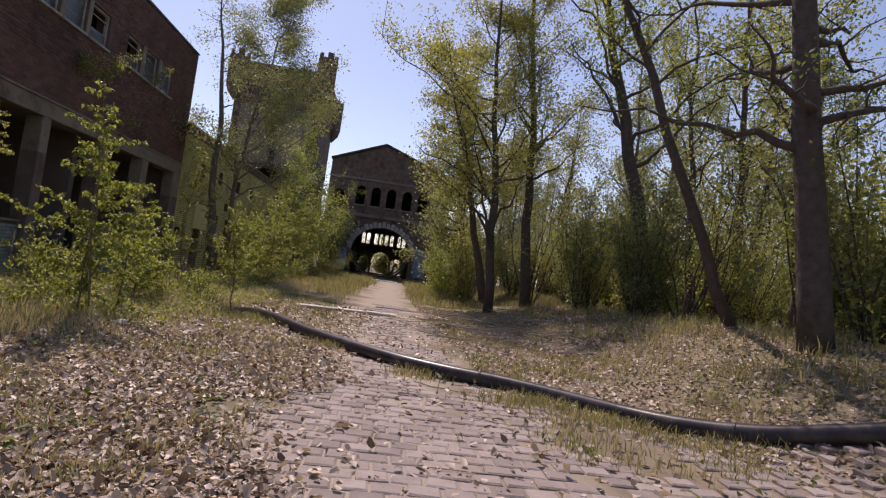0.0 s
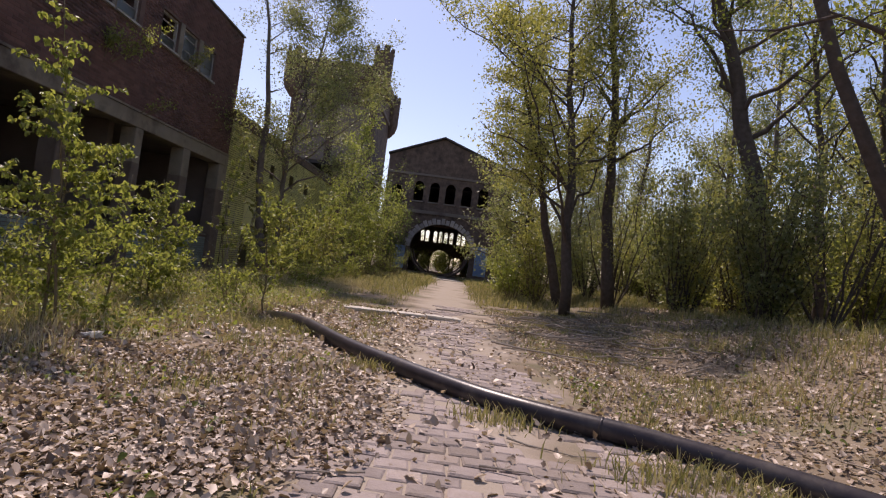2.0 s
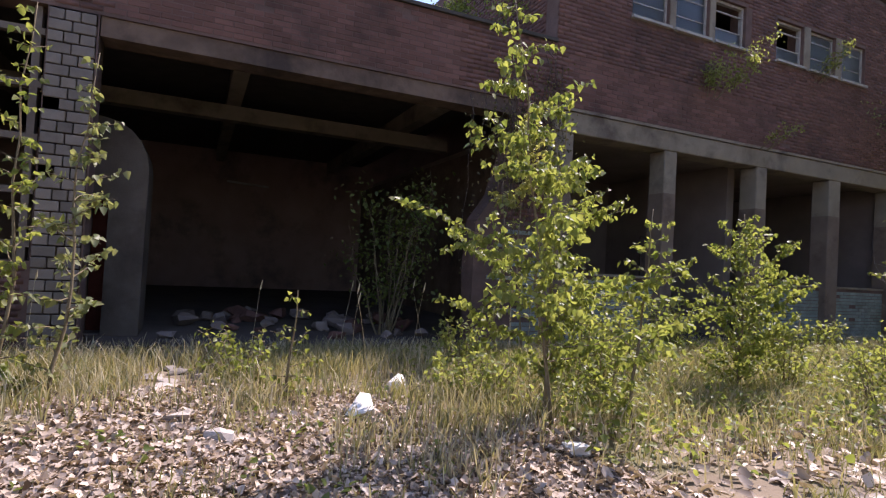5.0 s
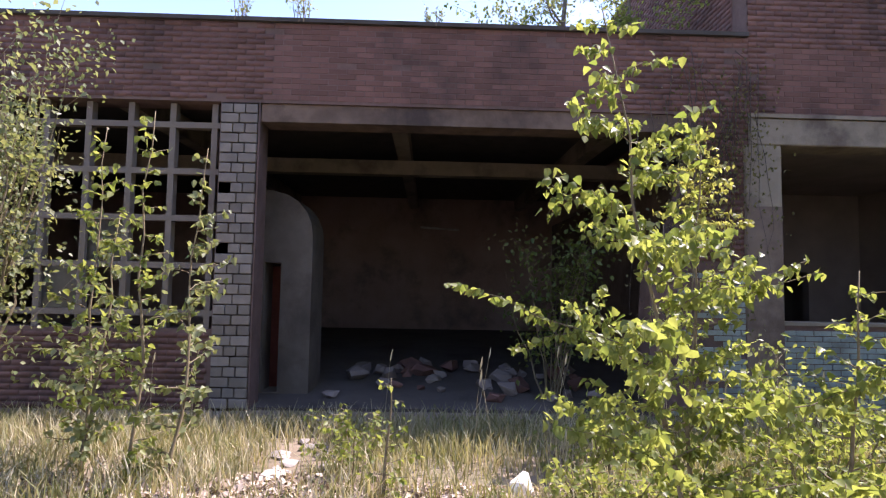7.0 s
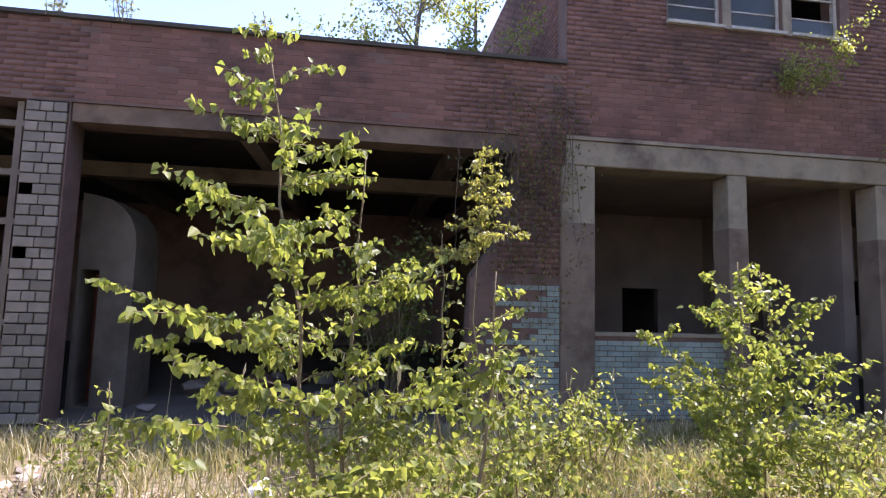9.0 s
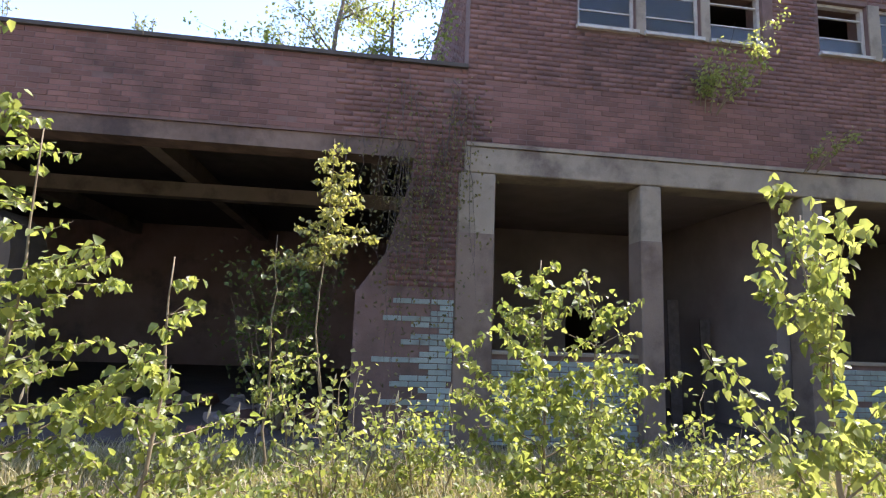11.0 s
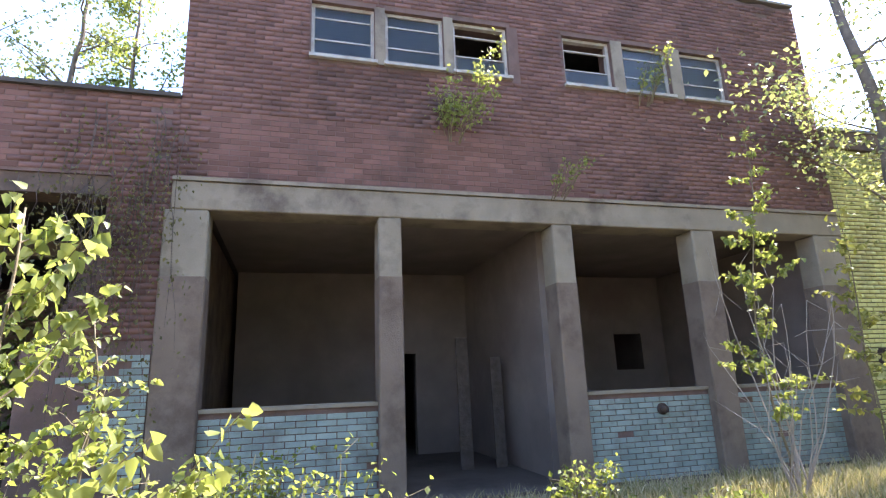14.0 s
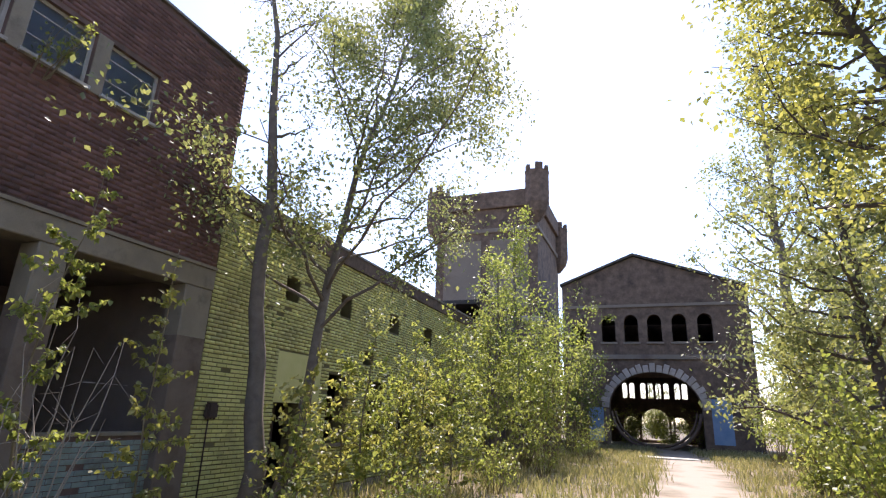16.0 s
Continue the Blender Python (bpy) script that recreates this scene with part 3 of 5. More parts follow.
for k, (a, b) in enumerate(lights):
    steel_window(a, b, WIN_Z0, WIN_Z1, -1 if k in (2, 3) else 0.0)
for a, b in ((20.28, 20.44), (21.35, 21.51), (24.30, 24.52), (25.44, 25.68)):
    part("window_post", Geo().box(FX - 0.2, FX + 0.02, a + 0.005, b - 0.005, WIN_Z0 - 0.05, WIN_Z1 + 0.02).mesh("window_post", M_CONC), wall_tall, "narrow concrete post")

# blue-painted breast walls under the openings
SILL = 1.27


def breast_wall(a, b, top, broken=0.0, seed=1):
    w = thing("wall_breast", "pale blue painted brick breast wall, paint flaking", "wall", "breast walls of the hall", "structure", at=(FX - 0.10, a, 0))
    r = random.Random(seed)
    part("core", Geo().box(-0.24, -0.012, 0.004, b - a - 0.004, -0.1, top - 0.05).mesh("core", M_MORTAR), w)
    if not broken:
        part("sill_slab", Geo().box(-0.25, 0.02, 0.004, b - a - 0.004, top - 0.048, top).mesh("sill_slab", M_CONC), w, "worn concrete sill")
    shared = {}
    rows = int((top - 0.06) / 0.077)
    for i in range(rows):
        s = -(i % 2) * 0.125
        while s < b - a:
            p0, p1 = max(s + 0.005, 0.006), min(s + 0.245, b - a - 0.006)
            s += 0.25
            if p1 - p0 < 0.04 or r.random() < 0.02 or (broken and p0 < broken * (0.3 + 0.9 * abs(math.sin(i * 0.9)))):
                continue
            key = round(p1 - p0, 2)
            if key not in shared:
                shared[key] = bevelled(Geo().box(-0.03, 0.0, 0, p1 - p0, 0, 0.067).mesh("brick", M_BLUE), 0.004)
            o = part("brick", shared[key], w)
            o.location = (r.uniform(-0.003, 0.003), p0, 0.005 + i * 0.077)
    return w


# yellow wing
wall_yellow = thing("wall_yellow_wing", "yellow painted brick wall with dark openings", "wall", kind="structure")
Y_TOP = 5.74
y_doors = [(30.66, 31.56, -0.1, 1.82)]
y_wins = [(32.65, 33.6, 0.95, 2.58), (34.7, 35.55, 0.9, 2.52), (36.7, 37.65, 0.9, 2.55), (38.75, 39.7, 0.9, 2.55), (40.8, 41.75, 0.9, 2.55)]
y_ups = [(30.6, 31.1, 4.0, 4.55), (32.9, 33.45, 4.05, 4.6), (34.3, 34.85, 2.95, 3.3), (35.7, 36.4, 4.05, 4.6), (38.4, 39.1, 4.05, 4.6)]
part("masonry", panel("masonry", [(NORTH + 0.01, -0.3), (30.66, -0.3), (30.66, 1.82), (31.56, 1.82), (31.56, -0.3), (END, -0.3), (END, Y_TOP), (NORTH + 0.01, Y_TOP)], [rect(*h) for h in y_wins + y_ups], 0.38, face, M_YJOINT), wall_yellow)
yellow_near, yellow_rest = split_bricks(brick_skin(rng, NORTH + 0.01, END, 0, Y_TOP - 0.35, y_doors + y_wins + y_ups + [(30.62, 32.3, 1.82, 2.9)], face, proud=0.014, skip=0.01, gap=0.021), 28.5, 30.6, 0.0, 2.6)
part("brickwork", mesh_quads("brickwork", yellow_rest, M_YELLOW, BOX), wall_yellow, "yellow painted brick courses", "stuff")
part("parapet_band", Geo().box(FX - 0.05, FX + 0.07, NORTH + 0.01, END, Y_TOP - 0.34, Y_TOP).mesh("parapet_band", M_OLDBRICK), wall_yellow, "dark brick parapet band")
part("coping", Geo().box(FX - 0.42, FX + 0.10, NORTH + 0.01, END, Y_TOP + 0.004, Y_TOP + 0.06).mesh("coping", M_TIN), wall_yellow)
for a, b, z0, z1 in y_wins:
    part("window_sill", Geo().box(FX - 0.3, FX + 0.06, a - 0.06, b + 0.06, z0 - 0.08, z0 - 0.004).mesh("window_sill", M_CONC), wall_yellow)
part("plaster_patch", Geo().box(FX - 0.02, FX + 0.012, 30.63, 32.29, 1.83, 2.89).mesh("plaster_patch", M_YPLASTER), wall_yellow, "smooth yellow plaster over the door")
door_1 = thing("door_1", "dark brown wooden door standing ajar in the yellow wall", "door", kind="structure", at=(FX - 0.12, 30.68, 0.0))
leafd = part("door_leaf", bevelled(Geo().box(-0.05, 0, 0, 0.84, 0.02, 1.78).mesh("door_leaf", M_DOOR), 0.006), door_1)
leafd.rotation_euler = (0, 0, radians(28))
part("door_handle", Geo().tube([(0.01, 0.76, 0.95), (0.05, 0.76, 0.95), (0.05, 0.66, 0.95)], [0.01] * 3, 6).mesh("door_handle", M_TIN), leafd, "dull metal handle")

# roofs, floor and inner walls of the hall
roof = thing("roof_of_hall", "flat felt roofs of the hall", "roof", kind="structure")
part("low_roof", Geo().box(-20, FX - 0.42, SOUTH, TALL, 4.75, 5.0).mesh("low_roof", M_ROOF), roof)
part("tall_roof", Geo().box(-20, FX - 0.40, TALL + 0.35, NORTH - 0.35, 7.95, 8.15).mesh("tall_roof", M_ROOF), roof)
part("yellow_roof", Geo().box(-20, FX - 0.40, NORTH, END, 5.35, 5.55).mesh("yellow_roof", M_ROOF), roof)
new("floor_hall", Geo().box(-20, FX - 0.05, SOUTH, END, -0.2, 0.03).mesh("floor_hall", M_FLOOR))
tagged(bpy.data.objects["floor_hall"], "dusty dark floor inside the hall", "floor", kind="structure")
ceil_ob = new("ceiling_ground_storey", Geo().box(-19.6, FX - 0.43, TALL + 0.36, NORTH - 0.36, 3.85, 4.1).mesh("ceiling", M_PLASTER))
tagged(ceil_ob, "stained plaster ceiling of the ground storey", "ceiling", kind="structure")
inner = thing("wall_inner", "sooty inner walls of the derelict hall", "wall", kind="structure")
part("back_wall", Geo().box(-20.35, -20, SOUTH, END, -0.2, 7.9).mesh("back_wall", M_INNER), inner)
part("room_wall", panel("room_wall", [(18.1, 0), (20.9, 0), (20.9, 2.1), (21.8, 2.1), (21.8, 0), (28.1, 0), (28.1, 3.84), (18.1, 3.84)], [rect(26.7, 27.45, 1.6, 2.45), rect(23.9, 24.7, 1.6, 2.45)], 0.2, lambda s, d, z: (-12.2 - d, s, z), M_PLASTER), inner, "stained plaster wall with a doorway")
for yy, x1, mm in ((TALL + 0.05, -8.0, M_OLDBRICK), (22.98, -8.3, M_PLASTER), (28.12, -8.0, M_PLASTER)):
    part("cross_wall", Geo().box(-19.9, x1, yy, yy + 0.22, 0.0, 3.84).mesh("cross_wall", mm), inner)
part("south_wall", Geo().box(-20, FX, SOUTH - 0.35, SOUTH - 0.01, -0.2, 5.0).mesh("south_wall", M_OLDBRICK), inner)
part("north_wall", Geo().box(-20, FX, END + 0.01, END + 0.35, -0.2, 5.7).mesh("north_wall", M_OLDBRICK), inner)
for yy in (8.4, 12.6, 16.4):
    part("roof_beam", Geo().box(-19.99, FX - 0.45, yy, yy + 0.28, 4.36, 4.746).mesh("roof_beam", M_CONC), inner, "stained concrete beam")
part("purlin", Geo().box(-12.3, -12.0, SOUTH, 17.7, 4.05, 4.356).mesh("purlin", M_CONC), inner, "stained concrete beam")

# the pale brick pier and the gridded window beside the wide opening
pier = thing("brick_pier", "worn pale brick pier with flaking faces", "pier", at=(FX, 10.70, 0))
part("core", Geo().box(-0.42, 0.0, -0.245, 0.25, -0.1, LOW_HEAD - 0.004).mesh("core", M_MORTAR), pier)
pr = random.Random(8)
pb = {}
for i in range(30):
    for s, w in (((-0.25, 0.165), (-0.085, 0.165), (0.08, 0.165)) if i % 2 else ((-0.25, 0.25), (0.0, 0.25))):
        if pr.random() < 0.05:
            continue
        if w not in pb:
            pb[w] = bevelled(Geo().box(-0.05, 0.03, 0.006, w - 0.006, 0.005, 0.128).mesh("brick", M_PALE), 0.008)
        o = part("brick", pb[w], pier)
        o.location = (pr.uniform(-0.008, 0.006), s, 0.02 + i * 0.136)
        o.rotation_euler = (0, 0, pr.uniform(-0.03, 0.03))
grid_window = thing("grid_window", "concrete-framed grid window with broken panes", "window", kind="structure", at=(FX - 0.15, 8.64, 1.05))
for k in range(7):
    part("mullion", Geo().box(-0.06, 0.06, -1.7 + k * 0.565 - 0.04, -1.7 + k * 0.565 + 0.04, 0, 3.06).mesh("mullion", M_RENDER), grid_window)
for k in range(5):
    part("transom", Geo().box(-0.055, 0.065, -1.7, 1.77, 0.16 + k * 0.64, 0.24 + k * 0.64).mesh("transom", M_RENDER), grid_window)
for k in range(4):
    p = part("pane", Geo().box(-0.004, 0.004, -1.66 + k * 0.565, -1.18 + k * 0.565, 0.245 + (k % 2) * 0.64, 0.795 + (k % 2) * 0.64).mesh("pane", M_GLASS), grid_window)
    p.visible_shadow = False
grid_two = copy_thing(grid_window, pose(FX - 0.15, 3.9, 1.05))

# concrete enclosure with a rounded shoulder inside the wide opening
stack = thing("concrete_enclosure", "brownish grey concrete enclosure with a rounded shoulder", "enclosure", at=(-8.5, 11.2, 0.03))
sh = [(-0.42, 0), (0.34, 0), (0.34, 2.35)] + [(0.34 - 0.62 * (1 - math.cos(a)), 2.35 + 0.68 * math.sin(a)) for a in (0.3, 0.6, 0.9, 1.2, 1.5)] + [(-0.42, 3.06)]
part("shell", panel("shell", sh, [rect(-0.36, -0.12, 0.02, 1.95)], 0.9, lambda s, d, z: (-d, s, z), material("brownish_weathered_concrete", (0.085, 0.07, 0.055), (0.16, 0.13, 0.105), 3, 0.9, 0.4, stain=(0.07, 0.055, 0.045))), stack)
part("door_panel", Geo().box(-0.5, -0.44, -0.36, -0.12, 0.02, 1.9).mesh("door_panel", material("rusty_red_paint", (0.12, 0.03, 0.02), (0.2, 0.06, 0.04), 6)), stack, "rusty red panel")
batten = new("pale_batten", bevelled(Geo().box(-0.03, 0.03, -0.7, 0.7, -0.035, 0.035).mesh("pale_batten", M_WHITE), 0.008))
batten.matrix_world = pose(-19.96, 13.7, 3.66, -3, 0, 0)
tagged(batten, "pale painted batten nailed to the inner brick wall", "batten")

# boards left standing in the middle bay, a pipe stub in the breast wall, a box on the yellow corner
for bx, by, bh, bw in ((-9.8, 22.12, 2.2, 0.22), (-9.75, 22.72, 1.85, 0.2)):
    bd = new("standing_board", bevelled(Geo().box(-0.02, 0.02, -bw / 2, bw / 2, 0, bh, 0.006, random.Random(int(bh * 10))).mesh("standing_board", M_BARK), 0.005))
    bd.matrix_world = pose(bx, by, 0.03, 0, -2, 0)
    tagged(bd, "grey-brown board standing upright in the open bay", "board", "boards in the bay")
stub = thing("pipe_stub", "rusty pipe stub sticking out of the blue bricks", "pipe", at=(FX - 0.1, 24.5, 0.98))
part("tube", Geo().tube([(-0.05, 0, 0), (0.10, 0, -0.01)], [0.05, 0.05], 12).mesh("tube", M_DOOR, True), stub)
part("flange", Geo().tube([(0.004, 0, 0), (0.022, 0, 0)], [0.085, 0.085], 14).mesh("flange", M_DOOR), stub)
lamp_box = thing("junction_box", "dark rounded junction box on the yellow wall", "junction box", at=(FX, 28.86, 1.63))
part("housing", bevelled(Geo().box(0.005, 0.14, -0.12, 0.12, -0.15, 0.13).mesh("housing", M_DOOR), 0.03, 2), lamp_box)
part("conduit", Geo().tube([(0.03, 0.0, -0.14), (0.03, 0.01, -1.5)], [0.014, 0.014], 8).mesh("conduit", M_DOOR, True), lamp_box)

# ---- the gatehouse and the tower at the end of the track ----
GY = 60.0


def front(s, d, z):
    return (s, GY + d, z)


gate = thing("gatehouse", "dark ruined brick gatehouse with a wide arched passage", "ruin", at=(0, 0, 0))
g_wins = [(-5.1, 6.45, 7.75, 0.95), (-3.1, 6.9, 8.3, 0.9), (-1.62, 6.9, 8.3, 0.9), (-0.14, 6.9, 8.3, 0.9), (1.4, 6.9, 8.3, 0.9), (2.95, 6.9, 8.3, 0.9)]
g_holes = [arch(c, w, z0, z1, 8) for c, z0, z1, w in g_wins]
passage = arch(-0.45, 5.6, 0.0, 2.6, 18, 2.3)
g_out = [(-6.2, -0.2), (-3.25, -0.2)] + [q for q in reversed(passage[2:])] + [(2.35, -0.2), (5.6, -0.2), (5.6, 10.4), (-1.25, 12.85), (-5.2, 11.3), (-6.2, 10.9)]
part("front_wall", panel("front_wall", g_out, g_holes, 0.7, front, M_OLDBRICK), gate)
part("string_course", Geo().box(-6.2, 5.6, GY - 0.12, GY - 0.003, 5.75, 6.05).mesh("string_course", M_RENDER), gate, "weathered string course")
part("string_course", Geo().box(-6.2, 5.6, GY - 0.10, GY - 0.003, 9.25, 9.45).mesh("string_course", M_RENDER), gate)
for c, z0, z1, w in g_wins:
    part("window_sill", Geo().box(c - w / 2 - 0.1, c + w / 2 + 0.1, GY - 0.1, GY + 0.1, z0 - 0.14, z0 - 0.004).mesh("window_sill", M_RENDER), gate)
for sx, x0, z0, x1, z1 in ((0, -6.3, 10.9, -1.25, 12.9), (1, -1.25, 12.9, 5.7, 10.4)):
    v = [(x0, GY - 0.25, z0), (x1, GY - 0.25, z1), (x1, GY + 0.75, z1), (x0, GY + 0.75, z0)]
    part("verge", Geo().add(v + [(a, b, c + 0.16) for a, b, c in v], [(3, 2, 1, 0), (4, 5, 6, 7), (0, 1, 5, 4), (1, 2, 6, 5), (2, 3, 7, 6), (3, 0, 4, 7)]).mesh("verge", M_ROOF), gate, "dark ragged roof verge")
vous = {}
for i in range(23):
    a = math.pi * (i + 0.5) / 23
    key = i % 2
    if key not in vous:
        vous[key] = bevelled(Geo().box(-0.17, 0.17, -0.07, 0.25, 0, 0.46 + 0.12 * key).mesh("arch_stone", M_STONE), 0.02)
    o = part("arch_stone", vous[key], gate)
    o.location = (-0.45 + 2.82 * math.cos(a), GY - 0.02, 2.6 + 2.32 * math.sin(a))
    o.rotation_euler = (0, math.pi / 2 - a, 0)
part("graffiti", Geo().box(-4.6, -3.65, GY - 0.008, GY - 0.004, 0.5, 2.6).mesh("graffiti", M_GRAFF), gate, "blue sprayed paint")
part("graffiti", Geo().box(2.85, 4.0, GY - 0.008, GY - 0.004, 0.6, 3.3).mesh("graffiti", M_GRAFF), gate, "blue sprayed paint")
# unseen flat slab, added to block the sky so the upper windows stay dark
part("roof", Geo().box(-5.7, 5.1, GY + 0.71, 72.9, 10.1, 10.3).mesh("roof", M_ROOF), gate)
part("side_wall", Geo().box(-6.2, -5.7, GY + 0.71, 72.99, -0.1, 10.6).mesh("side_wall", M_OLDBRICK), gate)
part("side_wall", Geo().box(5.1, 5.6, GY + 0.71, 72.99, -0.1, 10.3).mesh("side_wall", M_OLDBRICK), gate)
part("vault", Geo().box(-5.69, 5.09, GY + 0.71, 72.99, 5.5, 5.8).mesh("vault", M_OLDBRICK), gate)
rear = [arch(c, 0.42, 3.75, 4.85, 8) for c in (-3.0, -2.4, -1.48, -0.86, -0.24, 0.4, 1.27, 1.85)]
rear_low = [arch(-2.6, 1.3, 0.35, 1.6, 10), arch(-0.65, 2.2, 0.35, 1.8, 12), arch(1.25, 1.3, 0.35, 1.6, 10)]
part("rear_wall", panel("rear_wall", [(-6.2, 0), (5.6, 0), (5.6, 10.3), (-6.2, 10.3)], rear + rear_low, 0.5, lambda s, d, z: (s, 73.0 + d, z), M_OLDBRICK), gate)

# curved ribs across the foot of the passage, which make its opening a full round
for k, (rr_, yy) in enumerate(((2.72, GY + 0.35), (2.5, GY + 0.75))):
    part("curved_rib", Geo().tube([(-0.45 + rr_ * math.cos(a), yy, 2.55 + 0.92 * rr_ * math.sin(a)) for a in np.linspace(math.pi * 1.02, math.pi * 1.98, 22)], [0.11 - 0.03 * k] * 22, 8).mesh("curved_rib", M_OLDBRICK, True), gate, "weathered curved rib")

tower = thing("brick_tower", "square dark brick tower with battlemented corner turrets", "tower", at=(-12.05, 64.6, -0.7))
W = 4.1
part("shaft", Geo().box(-W, W, -4.5, 4.5, 0, 18.2).mesh("shaft", M_OLDBRICK), tower)
for k, (a, b) in enumerate(((-3.4, -0.35), (0.35, 3.4))):
    part("recessed_panel", Geo().box(a, b, -4.56, -4.503, 10.2, 15.6).mesh("recessed_panel", M_RENDER), tower, "grey-brown rendered panel")
part("frieze", bevelled(Geo().box(-W - 0.15, W + 0.15, -4.65, 4.65, 16.2, 16.55).mesh("frieze", M_RENDER), 0.05), tower)
part("crown", bevelled(Geo().box(-W - 0.25, W + 0.25, -4.75, 4.75, 18.2, 19.6).mesh("crown", M_OLDBRICK), 0.04), tower)
part("ledge", bevelled(Geo().box(-W - 0.3, W + 0.3, -4.8, 4.8, 9.0, 9.5).mesh("ledge", M_STONE), 0.06), tower, "pale stone ledge")
# no hole here: a thin dark slab stands in for the shade inside the window
part("window_opening", Geo().box(-0.1, 0.75, -4.53, -4.51, 10.6, 11.5).mesh("window_opening", M_DOOR), tower, "small window, its inner shade put in as a dark slab")
turret = Geo().tube([(0, 0, z) for z in (16.6, 17.3, 18.0, 20.6, 20.65)], [0.2, 0.75, 0.95, 0.95, 1.0], 8)
tm = turret.mesh("turret", M_OLDBRICK)
merlon = bevelled(Geo().box(-0.28, 0.28, -0.14, 0.14, 0, 0.6).mesh("merlon", M_OLDBRICK), 0.03)
for sx, sy, dz in ((1, -1, 0.25), (-1, -1, -0.8), (1, 1, -1.6), (-1, 1, -0.4)):
    t = part("turret", tm, tower)
    t.location = (sx * W, sy * 4.5, dz)
    for k in range(4):
        m = part("merlon", merlon, t)
        m.location = (0.72 * math.cos(k * math.pi / 2 + 0.4), 0.72 * math.sin(k * math.pi / 2 + 0.4), 20.64)
        m.rotation_euler = (0, 0, k * math.pi / 2 + 0.4 + math.pi / 2)
link = thing("link_building", "low dark brick building joining the hall to the tower", "building", at=(-9.5, 54, 0))
part("wall", panel("wall", rect(-7.9, 5.9, -0.2, 7.4), [rect(-5.8 + 2.6 * k, -4.6 + 2.6 * k, z, z + 1.6) for k in range(4) for z in (1.2, 4.6)], 0.4, lambda s, d, z: (1.9 - d, s, z), M_OLDBRICK), link)
part("roof", Geo().box(-5, 1.45, -7.9, 5.9, 7.0, 7.2).mesh("roof", M_ROOF), link)
part("back_wall", Geo().box(-5.3, -5.01, -7.9, 5.9, -0.2, 7.2).mesh("back_wall", M_OLDBRICK), link)

# ---- pipe across the track ----
pipe_line = [(9.6, 4.6), (8.4, 6.8), (7.2, 8.8), (6.0, 10.3), (5.4, 10.9), (4.85, 11.4), (4.35, 11.8), (3.87, 12.25), (3.45, 12.7), (2.95, 13.1), (2.35, 13.48), (1.75, 13.78), (1.2, 14.14), (0.7, 14.62), (0.15, 15.25), (-0.45, 16.0), (-0.95, 16.68), (-1.3, 17.15), (-1.65, 17.65), (-2.2, 18.6), (-2.6, 20.0)]


def along(pts, n):
    """A smooth line through the points."""
    P = np.array(pts, float)
    out = []
    for i in range(len(P) - 1):
        p0, p1, p2, p3 = P[max(i - 1, 0)], P[i], P[i + 1], P[min(i + 2, len(P) - 1)]
        for t in np.linspace(0, 1, n, endpoint=False):
            out.append(0.5 * (2 * p1 + (p2 - p0) * t + (2 * p0 - 5 * p1 + 4 * p2 - p3) * t ** 2 + (3 * p1 - p0 - 3 * p2 + p3) * t ** 3))
    out.append(P[-1])
    return np.array(out)


pl = along(pipe_line, 10)
pz = height_at(pl[:, 0], pl[:, 1]) + 0.085 - 0.16 * smooth_step(17.3, 18.8, pl[:, 1])
pipe = thing("plastic_pipe", "long black plastic pipe lying across the paved track", "pipe")
part("tube", Geo().tube(np.column_stack([pl, pz]), [0.088] * len(pl), 20).mesh("tube", M_PIPE, True), pipe)
for k in (104, 62):
    d = pl[k + 1] - pl[k]
    p3 = np.array([pl[k][0], pl[k][1], pz[k]])
    d3 = np.array([d[0], d[1], pz[k + 1] - pz[k]]) / np.linalg.norm(d)
    part("weld_bead", Geo().tube([p3, p3 + d3 * 0.012, p3 + d3 * 0.024], [0.089, 0.094, 0.089], 20).mesh("weld_bead", M_PIPE, True), pipe)

# ---- slabs, rubble, sticks ----
def slab(label, x, y, L, W2, rz, seed):
    r = random.Random(seed)
    ob = new("concrete_slab", bevelled(Geo().box(-L / 2, L / 2, -W2 / 2, W2 / 2, -0.04, 0.05, 0.02, r).mesh("concrete_slab", M_SLAB), 0.012))
    ob.matrix_world = pose(x, y, float(height_at(x, y)) + 0.02, 1, 1, rz)
    return tagged(ob, label, "slab", "slabs on the track")


slab("pale weathered concrete slab lying across the track", -0.5, 20.9, 1.7, 0.5, 16, 1)
slab("pale weathered concrete slab lying across the track", 0.75, 21.35, 0.75, 0.5, 8, 2)
slab("pale broken slab beside the track near the gatehouse", 0.1, 50.5, 2.8, 0.9, 12, 3)


def chunk(name, label, x, y, s, seed, mat=M_RUBBLE, flat=0.6, cat="rubble"):
    """A broken lump: a jagged convex block."""
    r = np.random.RandomState(seed)
    bm = bmesh.new()
    for p in r.normal(size=(14, 3)):
        p = p / np.linalg.norm(p) * r.uniform(0.7, 1.0)
        bm.verts.new((p[0] * s, p[1] * s * 0.8, p[2] * s * flat))
    bmesh.ops.convex_hull(bm, input=bm.verts)
    bmesh.ops.delete(bm, geom=[v for v in bm.verts if not v.link_faces], context="VERTS")
    me = bpy.data.meshes.new(name)
    bm.to_mesh(me)
    bm.free()
    me.materials.append(mat)
    ob = new(name, me)
    ob.matrix_world = pose(x, y, float(height_at(x, y)) + s * flat * 0.55, 0, 0, r.uniform(0, 360))
    return tagged(ob, label, cat, "rubble in the grass")


